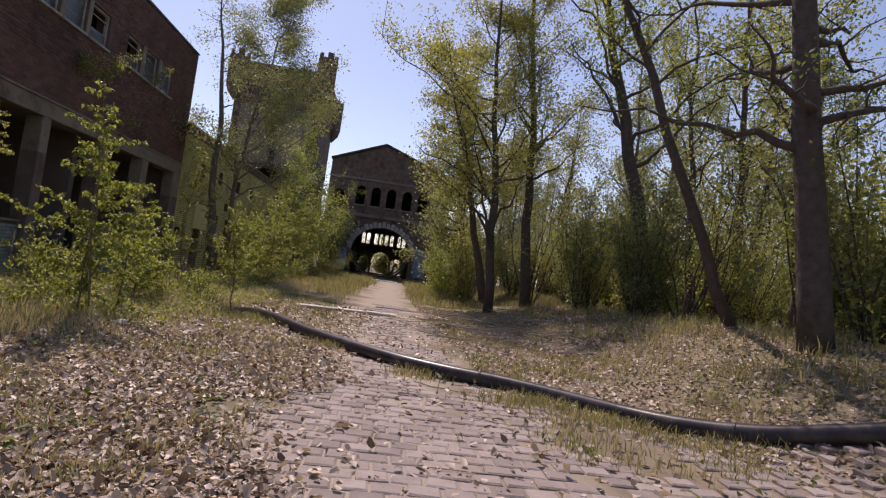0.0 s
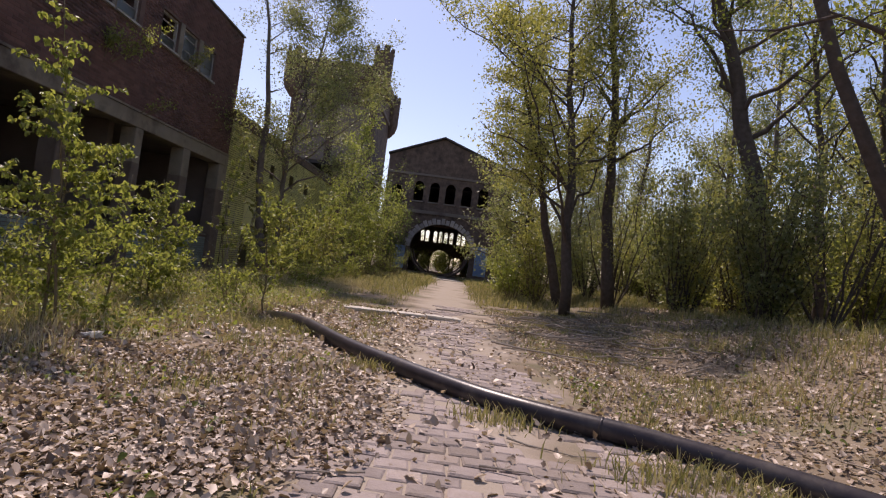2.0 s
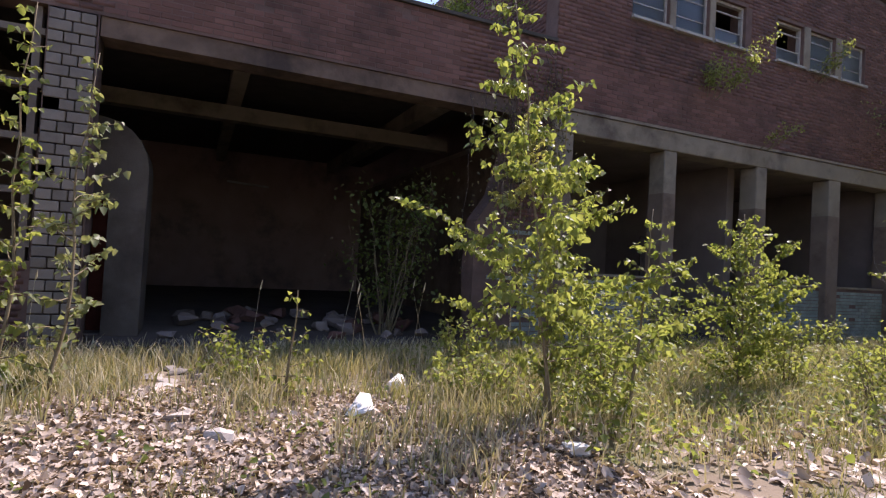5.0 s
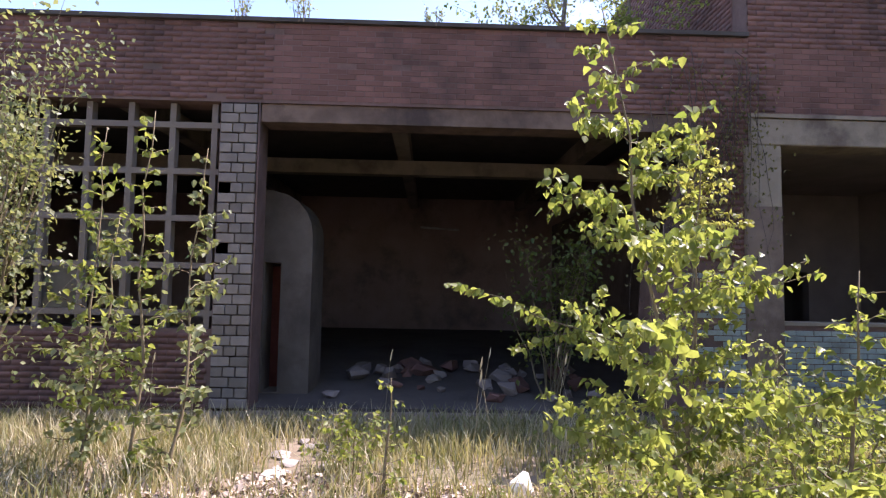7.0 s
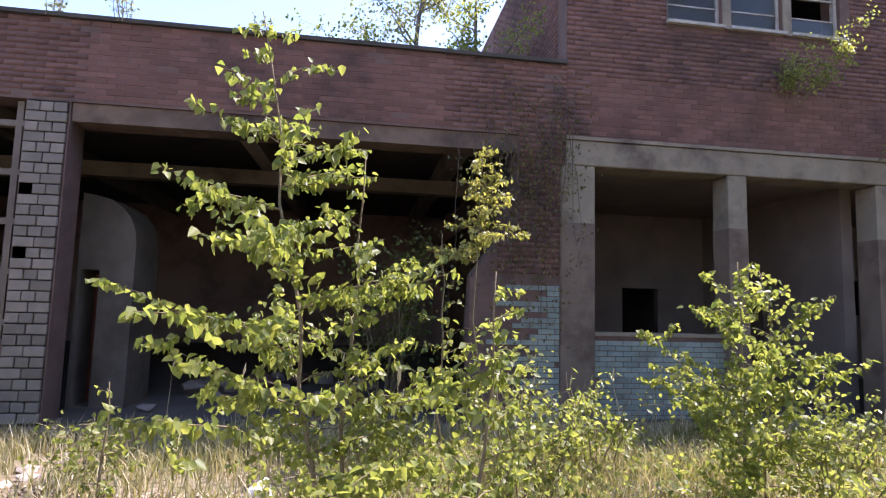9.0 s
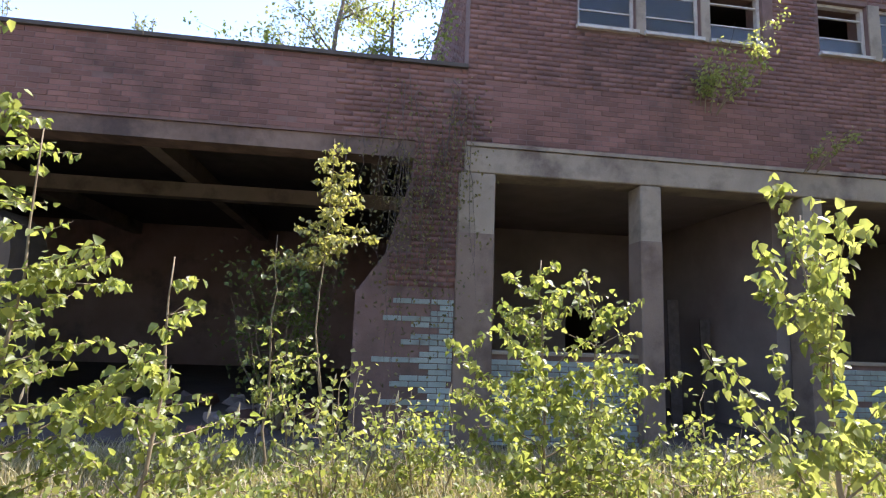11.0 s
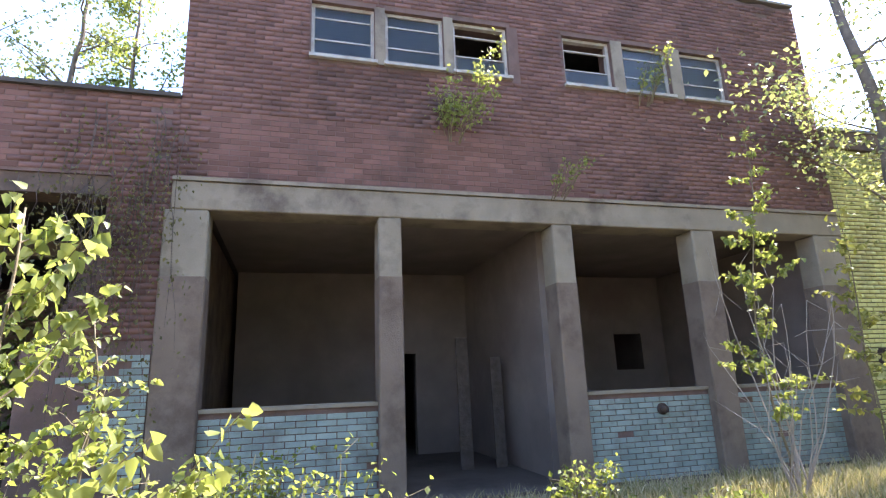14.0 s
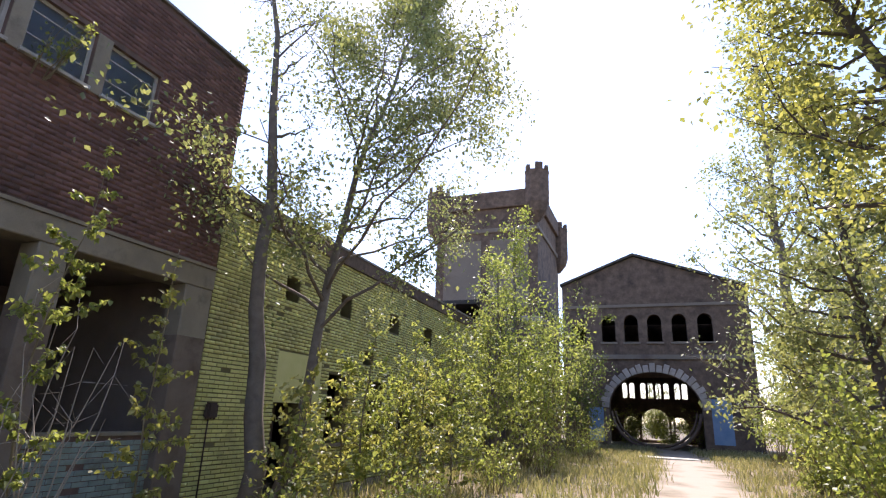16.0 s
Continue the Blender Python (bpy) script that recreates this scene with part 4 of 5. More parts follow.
chunk("foam_chunk", "white broken foam board lying in the grass", -3.8, 13.5, 0.24, 1, flat=0.5)
chunk("foam_chunk", "white lump of foam in the dry grass", -4.65, 14.1, 0.2, 2)
chunk("foam_chunk", "white scrap beside the sapling", -2.58, 14.57, 0.15, 3)
chunk("foam_chunk", "white scrap in the grass", -2.9, 16.5, 0.1, 9)
rr = random.Random(12)
for k in range(26):
    x, y = -4.9 + rr.gauss(0, 0.6), 12.1 + rr.gauss(0, 0.22)
    chunk("stone", "pale pinkish stone on the trodden path", x, y, rr.uniform(0.05, 0.15), 20 + k, M_STONE, 0.4, "stone")
for k in range(14):
    chunk("stone", "pale stone half sunk in the litter", rr.uniform(-4, -0.4), rr.uniform(8.5, 12), rr.uniform(0.04, 0.09), 60 + k, M_STONE, 0.35, "stone")

for k in range(46):
    x, y = rr.uniform(-11.5, -8.1), rr.uniform(11.9, 16.2)
    sz = rr.uniform(0.08, 0.3)
    o = chunk("rubble_lump", "dusty lump of fallen masonry on the hall floor", x, y, sz, 200 + k, M_PLASTER if k % 3 else M_RED, 0.6)
    o.location.z = 0.03 + sz * 0.6 * 0.55

brush = thing("brushwood", "heap of grey fallen branches under the trees", "brushwood", at=(4.0, 20.5, 0))
g = Geo()
r8 = np.random.RandomState(8)
for k in range(90):
    c = np.array([r8.normal(0, 1.0), r8.normal(0, 2.2)])
    a, L = r8.normal(0.3, 0.7), r8.uniform(0.5, 2.2)
    d = np.array([math.cos(a), math.sin(a)]) * L / 2
    zz = float(height_at(4.0 + c[0], 20.5 + c[1])) + 0.02 + abs(r8.normal(0, 0.09))
    g.tube(wander(r8, (*(c - d), zz), (*(c + d), zz + r8.normal(0, 0.06)), 5, 0.02), np.linspace(r8.uniform(0.008, 0.022), 0.004, 5), 5, cap=False)
part("branchwork", g.mesh("branchwork", M_WOOD), brush, kind="stuff")
for k in range(24):
    x, y = r8.uniform(-3.5, 4.5), r8.uniform(8.5, 20)
    a, L = r8.uniform(0, 6.28), r8.uniform(0.2, 0.7)
    z = float(height_at(x, y)) + 0.03
    ob = new("stick", Geo().tube(wander(r8, (-L / 2, 0, 0), (L / 2, 0, 0), 5, 0.012), np.linspace(0.008, 0.003, 5), 5).mesh("stick", M_WOOD))
    ob.matrix_world = pose(x, y, z, 0, 0, math.degrees(a))
    tagged(ob, "thin grey fallen stick on the ground", "stick", "fallen sticks")


def gz(x, y):
    return float(height_at(x, y))


def on(x, y):
    return (x, y, gz(x, y))


# ---- saplings and shrubs in front of the hall ----
sapling("elm_sapling", "tall young sapling with hanging bright green leaves", on(-3.03, 14.7), 3.12, (-0.02, -0.5), 0.98, 3000, 0.047, L_FRESH, 3, levels=23, bushy=0.9, hang=0.6, rise=0.25)
sapling("elm_sapling", "slender young sapling with a few short twigs", on(-3.22, 14.75), 2.4, (0.05, 0.05), 0.5, 640, 0.048, L_FRESH, 5, levels=14, hang=0.5)
sapling("elm_sapling", "small bright green sapling in the dry grass", on(-3.0, 15.45), 1.75, (0.0, 0.1), 0.5, 620, 0.046, L_FRESH, 6, levels=12, hang=0.5)
sapling("elm_sapling", "bushy green young tree with small leaves", on(-3.85, 17.7), 1.95, (0.1, -0.1), 0.75, 1900, 0.046, L_FRESH, 7, levels=20, bushy=0.9, low=0.08, rise=0.6)
sapling("poplar_sapling", "young poplar with large backlit yellow-green leaves", on(-2.2, 18.35), 2.0, (-0.2, 0.0), 0.66, 1150, 0.046, L_LIME, 8, levels=13, bushy=0.95, low=0.14, hang=0.6, rise=1.15)
sapling("elm_sapling", "slim leafy sapling close to the path", on(-4.15, 18.1), 1.95, (0.05, -0.05), 0.42, 480, 0.043, L_LIME, 12, levels=20, bushy=0.9, low=0.06, hang=0.45, rise=0.6)
shrub("weedy_shrub", "knee-high green shrub close to the path", on(-2.7, 18.3), 0.85, 0.4, 380, 0.046, L_LIME, 13, 10, "weedy shrubs by the hall")
sapling("elm_sapling", "knee-high green sapling beside the path", on(-4.4, 13.0), 0.95, (0.05, 0.03), 0.2, 90, 0.05, L_FRESH, 9, levels=8)
for k, (x, y, h) in enumerate(((-4.75, 10.9, 3.0), (-4.6, 11.3, 2.7), (-5.3, 10.2, 3.0), (-4.9, 10.45, 2.2))):
    sapling("poplar_shoot", "slim upright poplar shoot with small leaves", on(x, y), h, (0.12 * (-1) ** k, 0.15), 0.34, 420, 0.06, L_SILVER if k % 2 else L_FRESH, 30 + k, levels=22, bushy=0.9, low=0.05, group="poplar shoots")
shrub("willow_bush", "dense grey-green bush as tall as the low wall", on(-5.6, 8.75), 4.5, 0.95, 6000, 0.062, L_SILVER, 41, 22, "bushes by the hall")
shrub("willow_bush", "grey-green bush beside the gridded window", on(-6.0, 6.0), 4.0, 1.5, 3500, 0.062, L_SILVER, 42, 18, "bushes by the hall")
for k, (x, y, h, w, n) in enumerate(((-4.5, 16.3, 1.2, 0.5, 520), (-5.0, 17.0, 0.9, 0.6, 520), (-4.0, 16.0, 0.6, 0.4, 300), (-3.7, 18.3, 0.85, 0.55, 480), (-3.5, 19.4, 0.7, 0.5, 380), (-4.8, 19.4, 0.9, 0.5, 420), (-4.1, 14.6, 0.5, 0.5, 360), (-3.6, 15.3, 0.45, 0.45, 320), (-5.9, 18.9, 1.1, 0.6, 600), (-5.2, 15.0, 0.7, 0.5, 400), (-5.0, 12.7, 0.55, 0.4, 250), (-5.6, 22.0, 0.7, 0.4, 300), (-4.3, 22.6, 0.5, 0.4, 260))):
    shrub("weedy_shrub", "low leafy green shrub in the grass", on(x, y), h, w, int(n * 1.4), 0.056, L_FRESH if k % 3 else L_LIME, 50 + k, 9, "weedy shrubs by the hall")
sapling("poplar_shoot", "tall thin sapling with sparse backlit leaves", on(-5.6, 24.5), 4.4, (0.1, 0.1), 0.55, 1150, 0.06, L_LIME, 70, levels=20, low=0.2, group="poplar shoots")
sapling("poplar_shoot", "thin sapling with sparse backlit leaves", on(-5.3, 25.6), 3.4, (0.1, -0.1), 0.5, 640, 0.07, L_YELLOW, 71, levels=16, low=0.2, group="poplar shoots")
dead = thing("dead_shrub", "leafless grey shrub with crooked twigs", "shrub", at=on(-5.4, 24.4))
g = Geo()
for k in range(14):
    a = r8.uniform(0, 6.28)
    tip = np.array([math.cos(a) * r8.uniform(0.2, 0.8), math.sin(a) * r8.uniform(0.2, 0.8), r8.uniform(1.3, 2.8)])
    ln = wander(r8, (0, 0, -0.05), tip, 7, 0.05)
    g.tube(ln, np.linspace(0.012, 0.003, 7), 4, cap=False)
    for _ in range(4):
        q = ln[r8.randint(2, 7)]
        g.tube([q, q + r8.normal(size=3) * 0.22], [0.004, 0.0015], 3, cap=False)
part("branchwork", g.mesh("branchwork", M_WOOD), dead, kind="stuff")

# plants on the walls
for k, (x, y, z, h, w, n, sz) in enumerate(((-7.5, 21.4, 4.9, 1.0, 0.6, 900, 0.06), (-7.5, 24.8, 5.9, 0.8, 0.3, 220, 0.06), (-7.45, 23.0, 4.13, 0.5, 0.3, 70, 0.06), (-7.6, 10.6, 5.29, 0.5, 0.18, 60, 0.045), (-7.6, 11.5, 5.29, 0.6, 0.2, 90, 0.045), (-7.6, 13.3, 5.29, 0.25, 0.12, 30, 0.04))):
    shrub("wall_plant", "small birch seedling rooted in the brickwork", (x, y, z), h, w, n, sz, L_LIME if k < 3 else L_SILVER, 80 + k, 7, "plants on the wall", lean=(0.6, 0) if k < 3 else (0, 0))
sapling("dry_climber", "thin sapling overgrown with pale tangled creeper", on(-5.75, 16.15), 3.35, (0.05, -0.1), 0.75, 1900, 0.05, L_YELLOW, 90, levels=22, bushy=0.95, low=0.62, group="", stem=0.014, cat="creeper", rise=0.1)
sapling("poplar_shoot", "thin sapling in front of the blue bricks", on(-5.6, 15.6), 2.3, (0.1, 0.0), 0.4, 260, 0.06, L_LIME, 93, levels=12, low=0.25, group="poplar shoots")
creeper = thing("wall_creeper", "brown half-dry creeper hanging over the corner of the brick wall", "creeper", at=(FX + 0.05, 17.0, 0.0))
rc = np.random.RandomState(95)
g = Geo()
tips = []
for k in range(40):
    y0, z0 = rc.normal(0.1, 0.42), rc.uniform(3.4, 5.08)
    ln = wander(rc, (0.02, y0, z0), (0.10 + rc.uniform(0, 0.12), y0 + rc.normal(0, 0.25), z0 - rc.uniform(0.8, 3.0)), 8, 0.05)
    ln[:, 2] = np.maximum(ln[:, 2], 0.4)
    g.tube(ln, np.linspace(0.007, 0.002, 8), 3, cap=False)
    for q in ln[1:]:
        tips.append(q + rc.normal(size=(7, 3)) * [0.06, 0.16, 0.17] + [0.05, 0, 0])
part("branchwork", g.mesh("branchwork", M_BARK), creeper, "dry brown creeper runners", "stuff")
tips = np.concatenate(tips)
tips[:, 0] = np.maximum(tips[:, 0], 0.01)
part("foliage", mesh_quads("foliage", leaf_cloud(rc, tips, 0.05, 0.6, LEAF4), leaf_material("dull_olive_leaf", (0.06, 0.062, 0.028), (0.15, 0.135, 0.065), 0.35), LEAF4_F), creeper, "", "stuff")
shrub("ivy", "dark leafy growth inside the hall opening", (-8.6, 15.2, 0.03), 2.6, 0.8, 1500, 0.08, L_DARK, 92, 12, "", None, "creeper")

# ---- trees by the yellow wing ----
tree("leaning_tree", "slim leaning tree with a bare lower trunk and fine silvery leaves", on(-5.85, 28.0), (-1.1, 0.1, 11.5), 0.15, 1.9, 600, 0.07, L_SILVER, 101, M_BIRCH, 0.55, 9, 0.35, 0.9, 0.025)
tree("silver_willow", "tall willow with a fine silvery crown", on(-5.65, 28.2), (0.3, 4.4, 13.5), 0.095, 4.3, 34000, 0.08, L_SILVER, 102, M_BIRCH, 0.22, 40, 0.5, 0.55, 0.03, out=0.18)
for k, (x, y, h, reach, n, mt) in enumerate(((-5.3, 28.5, 2.7, 0.7, 420, L_YELLOW), (-5.0, 29.9, 3.3, 0.9, 620, L_LIME), (-4.3, 30.8, 2.6, 0.8, 560, L_YELLOW), (-5.0, 31.6, 3.6, 0.9, 640, L_LIME), (-4.5, 33.0, 3.6, 1.1, 760, L_LIME), (-5.2, 34.6, 4.6, 1.3, 900, L_FRESH), (-4.4, 36.4, 4.0, 1.3, 1000, L_LIME), (-5.2, 38.2, 5.2, 1.6, 1300, L_LIME), (-5.7, 30.2, 2.6, 0.7, 420, L_YELLOW), (-5.5, 32.3, 3.2, 0.9, 560, L_LIME), (-4.9, 27.6, 1.8, 0.5, 260, L_LIME))):
    sapling("maple_sapling", "airy young tree with lime-green leaves before the yellow wall", on(x, y), h, (0.1, 0.1), reach, n, 0.085, mt, 110 + k, levels=22, bushy=0.9, hang=0.3, low=0.06, group="young trees by the yellow wall", stem=0.025, rise=0.6)
for k, (x, y, h, w, n, mt) in enumerate(((-4.4, 40.0, 5.0, 1.6, 2600, L_FRESH), (-4.0, 43.0, 5.6, 1.9, 3200, L_LIME), (-5.0, 46.5, 7.0, 2.1, 3800, L_DARK), (-4.4, 50.5, 7.4, 2.2, 3800, L_DARK), (-4.6, 54.5, 5.4, 1.8, 3200, L_DARK), (-3.3, 37.6, 1.6, 0.9, 1100, L_LIME), (-3.0, 44.8, 2.0, 1.2, 1300, L_FRESH), (-3.6, 28.9, 1.0, 0.6, 600, L_FRESH), (-3.3, 24.9, 0.7, 0.6, 500, L_FRESH), (-3.6, 33.5, 1.2, 0.8, 800, L_LIME), (-4.0, 26.6, 0.8, 0.6, 500, L_LIME))):
    shrub("elder_bush", "leafy bright green bush beside the track", on(x, y), h, w, n, 0.11 if h > 2 else 0.07, mt, 120 + k, 14, "bushes by the yellow wall")
tree("young_birch", "young birch by the yellow wall", on(-5.8, 41.0), (0.1, 0, 7.5), 0.1, 1.9, 3400, 0.11, L_LIME, 134, M_BIRCH, 0.15, 20, 0.5, 0.8)
tree("young_birch", "upright young birch before the tower", on(-6.3, 45.5), (0.2, 0, 11.2), 0.14, 2.2, 3200, 0.13, L_FRESH, 130, M_BIRCH, 0.25, 20, 0.5, 0.8)
tree("roof_birch", "birch growing behind the low parapet", (-9.6, 15.6, 5.0), (0.1, 0.2, 5.2), 0.05, 1.5, 3200, 0.07, L_SILVER, 131, M_BIRCH, 0.15, 16, 0.3, 0.6, group="birches on the roof")
tree("roof_birch", "bright young birch on the flat roof", (-9.2, 16.6, 5.0), (0.0, 0.1, 4.0), 0.04, 1.1, 2600, 0.07, L_FRESH, 132, M_BIRCH, 0.1, 14, 0.3, 0.6, group="birches on the roof")
shrub("roof_bush", "dark bush behind the parapet", (-9.0, 14.6, 5.0), 1.5, 0.8, 900, 0.07, L_DARK, 133, 8)

# ---- wood along the other side of the track ----
tree("roadside_tree", "grey-barked tree with sparse young leaves", on(4.45, 26.4), (-1.2, 0, 13), 0.16, 4.6, 26000, 0.085, L_YELLOW, 201, M_BARK, 0.16, 30, 0.55, 0.75, out=-0.4, group="trees along the track")
tree("roadside_tree", "grey-barked tree with upswept bare limbs", on(5.95, 27.0), (-1.3, 0.3, 14), 0.19, 3.2, 18000, 0.08, L_YELLOW, 202, M_BARK, 0.34, 28, 0.5, 1.2, group="trees along the track")
tree("roadside_tree", "dark leaning tree with a bare lower trunk", on(8.75, 22.6), (-4.6, 0.3, 14.5), 0.22, 3.4, 13000, 0.075, L_FRESH, 203, M_BARK, 0.28, 26, 0.5, 0.8, 0.03, group="trees along the track")
tree("roadside_tree", "thin dark tree leaning over the track", on(7.2, 16.4), (-5.4, 0.3, 12), 0.10, 2.8, 6500, 0.07, L_FRESH, 204, M_BARK, 0.35, 20, 0.4, 0.7, 0.03, group="trees along the track")
tree("roadside_tree", "stout dark-barked tree with many dead side branches", on(6.65, 13.9), (-1.6, 0.2, 13), 0.2, 3.0, 4200, 0.07, L_DARK, 205, M_BARK, 0.2, 34, 0.4, 0.25, group="trees along the track")
tree("overhanging_tree", "leafy tree with pale yellow-green leaves over the track", on(4.9, 29.5), (-3.0, -0.8, 10.0), 0.17, 3.9, 11500, 0.1, L_YELLOW, 206, M_BARK, 0.42, 36, 0.5, 0.35, out=-0.05)
tree("overhanging_tree", "leafy roadside tree with yellow-green leaves", on(4.4, 34.5), (-0.5, 0.3, 9.5), 0.16, 3.2, 14000, 0.11, L_SILVER, 207, M_BARK, 0.08, 32, 0.5, 0.5, out=-0.15)
tree("tall_poplar", "tall pale poplar with fine silvery foliage", on(4.9, 46.5), (0.3, 0, 18.0), 0.26, 4.0, 9000, 0.15, L_SILVER, 208, M_BIRCH, 0.1, 40, 0.7, 1.1)
shrub("elder_bush", "bright green bush beside the track", on(5.1, 42.6), 4.2, 2.0, 4200, 0.12, L_FRESH, 209, 18, "bushes along the track")
shrub("elder_bush", "bright green bush beside the gatehouse", on(4.6, 50.0), 3.6, 1.6, 2600, 0.12, L_FRESH, 210, 14, "bushes along the track")
shrub("elder_bush", "light green bush at the foot of the trees", on(3.4, 32.0), 2.6, 1.3, 2600, 0.10, L_FRESH, 211, 14, "bushes along the track")

for k, (x, y) in enumerate(((8.5, 20.6), (9.4, 17.6), (6.2, 27.5))):
    shrub("coppice_shoots", "upright bare shoots with a few young leaves", on(x, y), 5.4 if k < 4 else 4.2, 2.2, 1500, 0.075, L_YELLOW, 250 + k, 9, "coppice shoots under the trees", M_BARK)
shrub("elder_bush", "broad yellow-green bush as tall as a house storey", on(4.5, 40.5), 6.6, 2.2, 7500, 0.11, L_YELLOW, 212, 22, "bushes along the track", low=-0.15)
shrub("elder_bush", "low bright lime bush at the edge of the track", on(3.7, 38.2), 2.5, 1.2, 2600, 0.10, L_LIME, 213, 14, "bushes along the track", low=-0.15)
shrub("elder_bush", "yellow-green bush beside the track", on(4.3, 31.0), 4.6, 1.5, 4200, 0.09, L_YELLOW, 214, 16, "bushes along the track", low=-0.15)
for k, (x, y) in enumerate(((-2.6, 69.5), (0.4, 71.5), (3.0, 69.0))):
    shrub("far_bush", "green bush in the yard behind the gatehouse", on(x, y), 2.6, 1.8, 1800, 0.14, L_FRESH, 215 + k, 12, "bushes behind the gatehouse", low=-0.15)
# thicket: a few plants, repeated
r9 = random.Random(33)
bases = [
    shrub("thicket_shrub", "thin many-stemmed shrub with small green leaves", on(9.6, 17.0), 3.8, 1.5, 3600, 0.095, L_LIME, 301, 14, "thicket shrubs", M_BARK, low=-0.18),
    shrub("thicket_shrub", "thin many-stemmed shrub with light leaves", on(7.2, 25.0), 4.6, 1.6, 4000, 0.1, L_SILVER, 302, 15, "thicket shrubs", M_BARK, low=-0.18),
    shrub("thicket_shrub", "upright twiggy shrub with few leaves", on(11.0, 13.5), 5.4, 1.8, 3000, 0.09, L_YELLOW, 303, 16, "thicket shrubs", M_BARK, low=-0.15),
]
for k in range(86):
    y = r9.uniform(12, 52)
    x = r9.uniform(6.0 + (1.8 if y < 20 else 0), 21)
    b = bases[k % 3]
    s = r9.uniform(0.7, 1.15)
    copy_thing(b, Matrix.Translation(on(x, y)) @ pose(0, 0, 0, 0, 0, r9.uniform(0, 360)) @ Matrix.Scale(s, 4)).scale = (s, s, s)
woods = [
    tree("woodland_tree", "slender woodland tree with sparse spring leaves", on(12.0, 24), (-0.6, 0.3, 14), 0.16, 3.2, 5200, 0.12, L_SILVER, 311, M_BARK, 0.2, 24, 0.6, 0.8, group="woodland trees"),
    tree("woodland_tree", "slender birch with pale young foliage", on(13.5, 33), (0.5, 0.2, 15.5), 0.15, 3.2, 7500, 0.13, L_SILVER, 312, M_BIRCH, 0.2, 26, 0.6, 0.9, group="woodland trees"),
    tree("woodland_tree", "thin dark tree with fine bare twigs", on(10.4, 18.8), (-1.2, 0.2, 12), 0.11, 2.8, 3000, 0.1, L_YELLOW, 313, M_BARK, 0.2, 22, 0.5, 0.9, group="woodland trees"),
]
for k in range(44):
    x, y = r9.uniform(19, 46), r9.uniform(14, 62)
    copy_thing(bases[k % 3], Matrix.Translation(on(x, y)) @ pose(0, 0, 0, 0, 0, r9.uniform(0, 360))).scale = (1.7, 1.7, 1.2)
for k in range(70):
    y = r9.uniform(9, 75)
    x = r9.uniform(9.5, 40) if y < 58 else r9.uniform(9, 30)
    b = woods[k % 3]
    s = r9.uniform(0.75, 1.15)
    copy_thing(b, Matrix.Translation(on(x, y)) @ pose(0, 0, 0, 0, 0, r9.uniform(0, 360))).scale = (s, s, s)
for k in range(26):
    x, y = r9.uniform(-42, 30), r9.uniform(84, 120)
    copy_thing(woods[k % 2], Matrix.Translation((x, y, 0.2)) @ pose(0, 0, 0, 0, 0, r9.uniform(0, 360))).scale = (0.8, 0.8, 0.75)
for k in range(16):
    x, y = r9.uniform(-5, 22), r9.uniform(-14, -3)
    copy_thing(woods[k % 3], Matrix.Translation((x, y, 0.1)) @ pose(0, 0, 0, 0, 0, r9.uniform(0, 360)))
for k in range(8):
    x, y = 0.5 + r9.uniform(-5, 6), r9.uniform(78, 84)
    copy_thing(bases[k % 2], Matrix.Translation((x, y, 0.35)) @ pose(0, 0, 0, 0, 0, r9.uniform(0, 360))).scale = (1.2, 1.2, 0.9)

# ---- grass and leaf litter ----
def blades(rng, X, Y, h, mat, name, label, width=0.006):
    n = len(X)
    Z = height_at(X, Y) - 0.01
    a = rng.uniform(0, 2 * math.pi, n)
    hh = h * rng.uniform(0.35, 1.2, n)
    lean = hh * rng.uniform(0.1, 0.75, n)
    b = rng.uniform(0, 2 * math.pi, n)
    w = width * rng.uniform(0.6, 1.4, n)
    base = np.stack([X, Y, Z], 1)
    side = np.stack([np.cos(a) * w, np.sin(a) * w, 0 * a], 1)
    tip = base + np.stack([np.cos(b) * lean, np.sin(b) * lean, hh], 1)
    mid = base + np.stack([np.cos(b) * lean * 0.3, np.sin(b) * lean * 0.3, hh * 0.62], 1)
    V = np.stack([base - side, base + side, mid + side * 0.8, mid - side * 0.8, tip + side * 0.15, tip - side * 0.15], 1)
    ob = new(name, mesh_quads(name, V, mat, [(0, 1, 2, 3), (3, 2, 4, 5)]))
    return tagged(ob, label, "grass", kind="stuff")


rg = np.random.RandomState(77)


def tufts(n_tufts, per, x0, x1, y0, y1, spread, keep=None):
    cx, cy = rg.uniform(x0, x1, n_tufts), rg.uniform(y0, y1, n_tufts)
    if keep is not None:
        k = keep(cx, cy)
        cx, cy = cx[k], cy[k]
    X = (cx[:, None] + rg.normal(0, spread, (len(cx), per))).ravel()
    Y = (cy[:, None] + rg.normal(0, spread, (len(cy), per))).ravel()
    return X, Y


def off_road(x, y):
    return np.abs(x - road_middle(y)) > 1.15


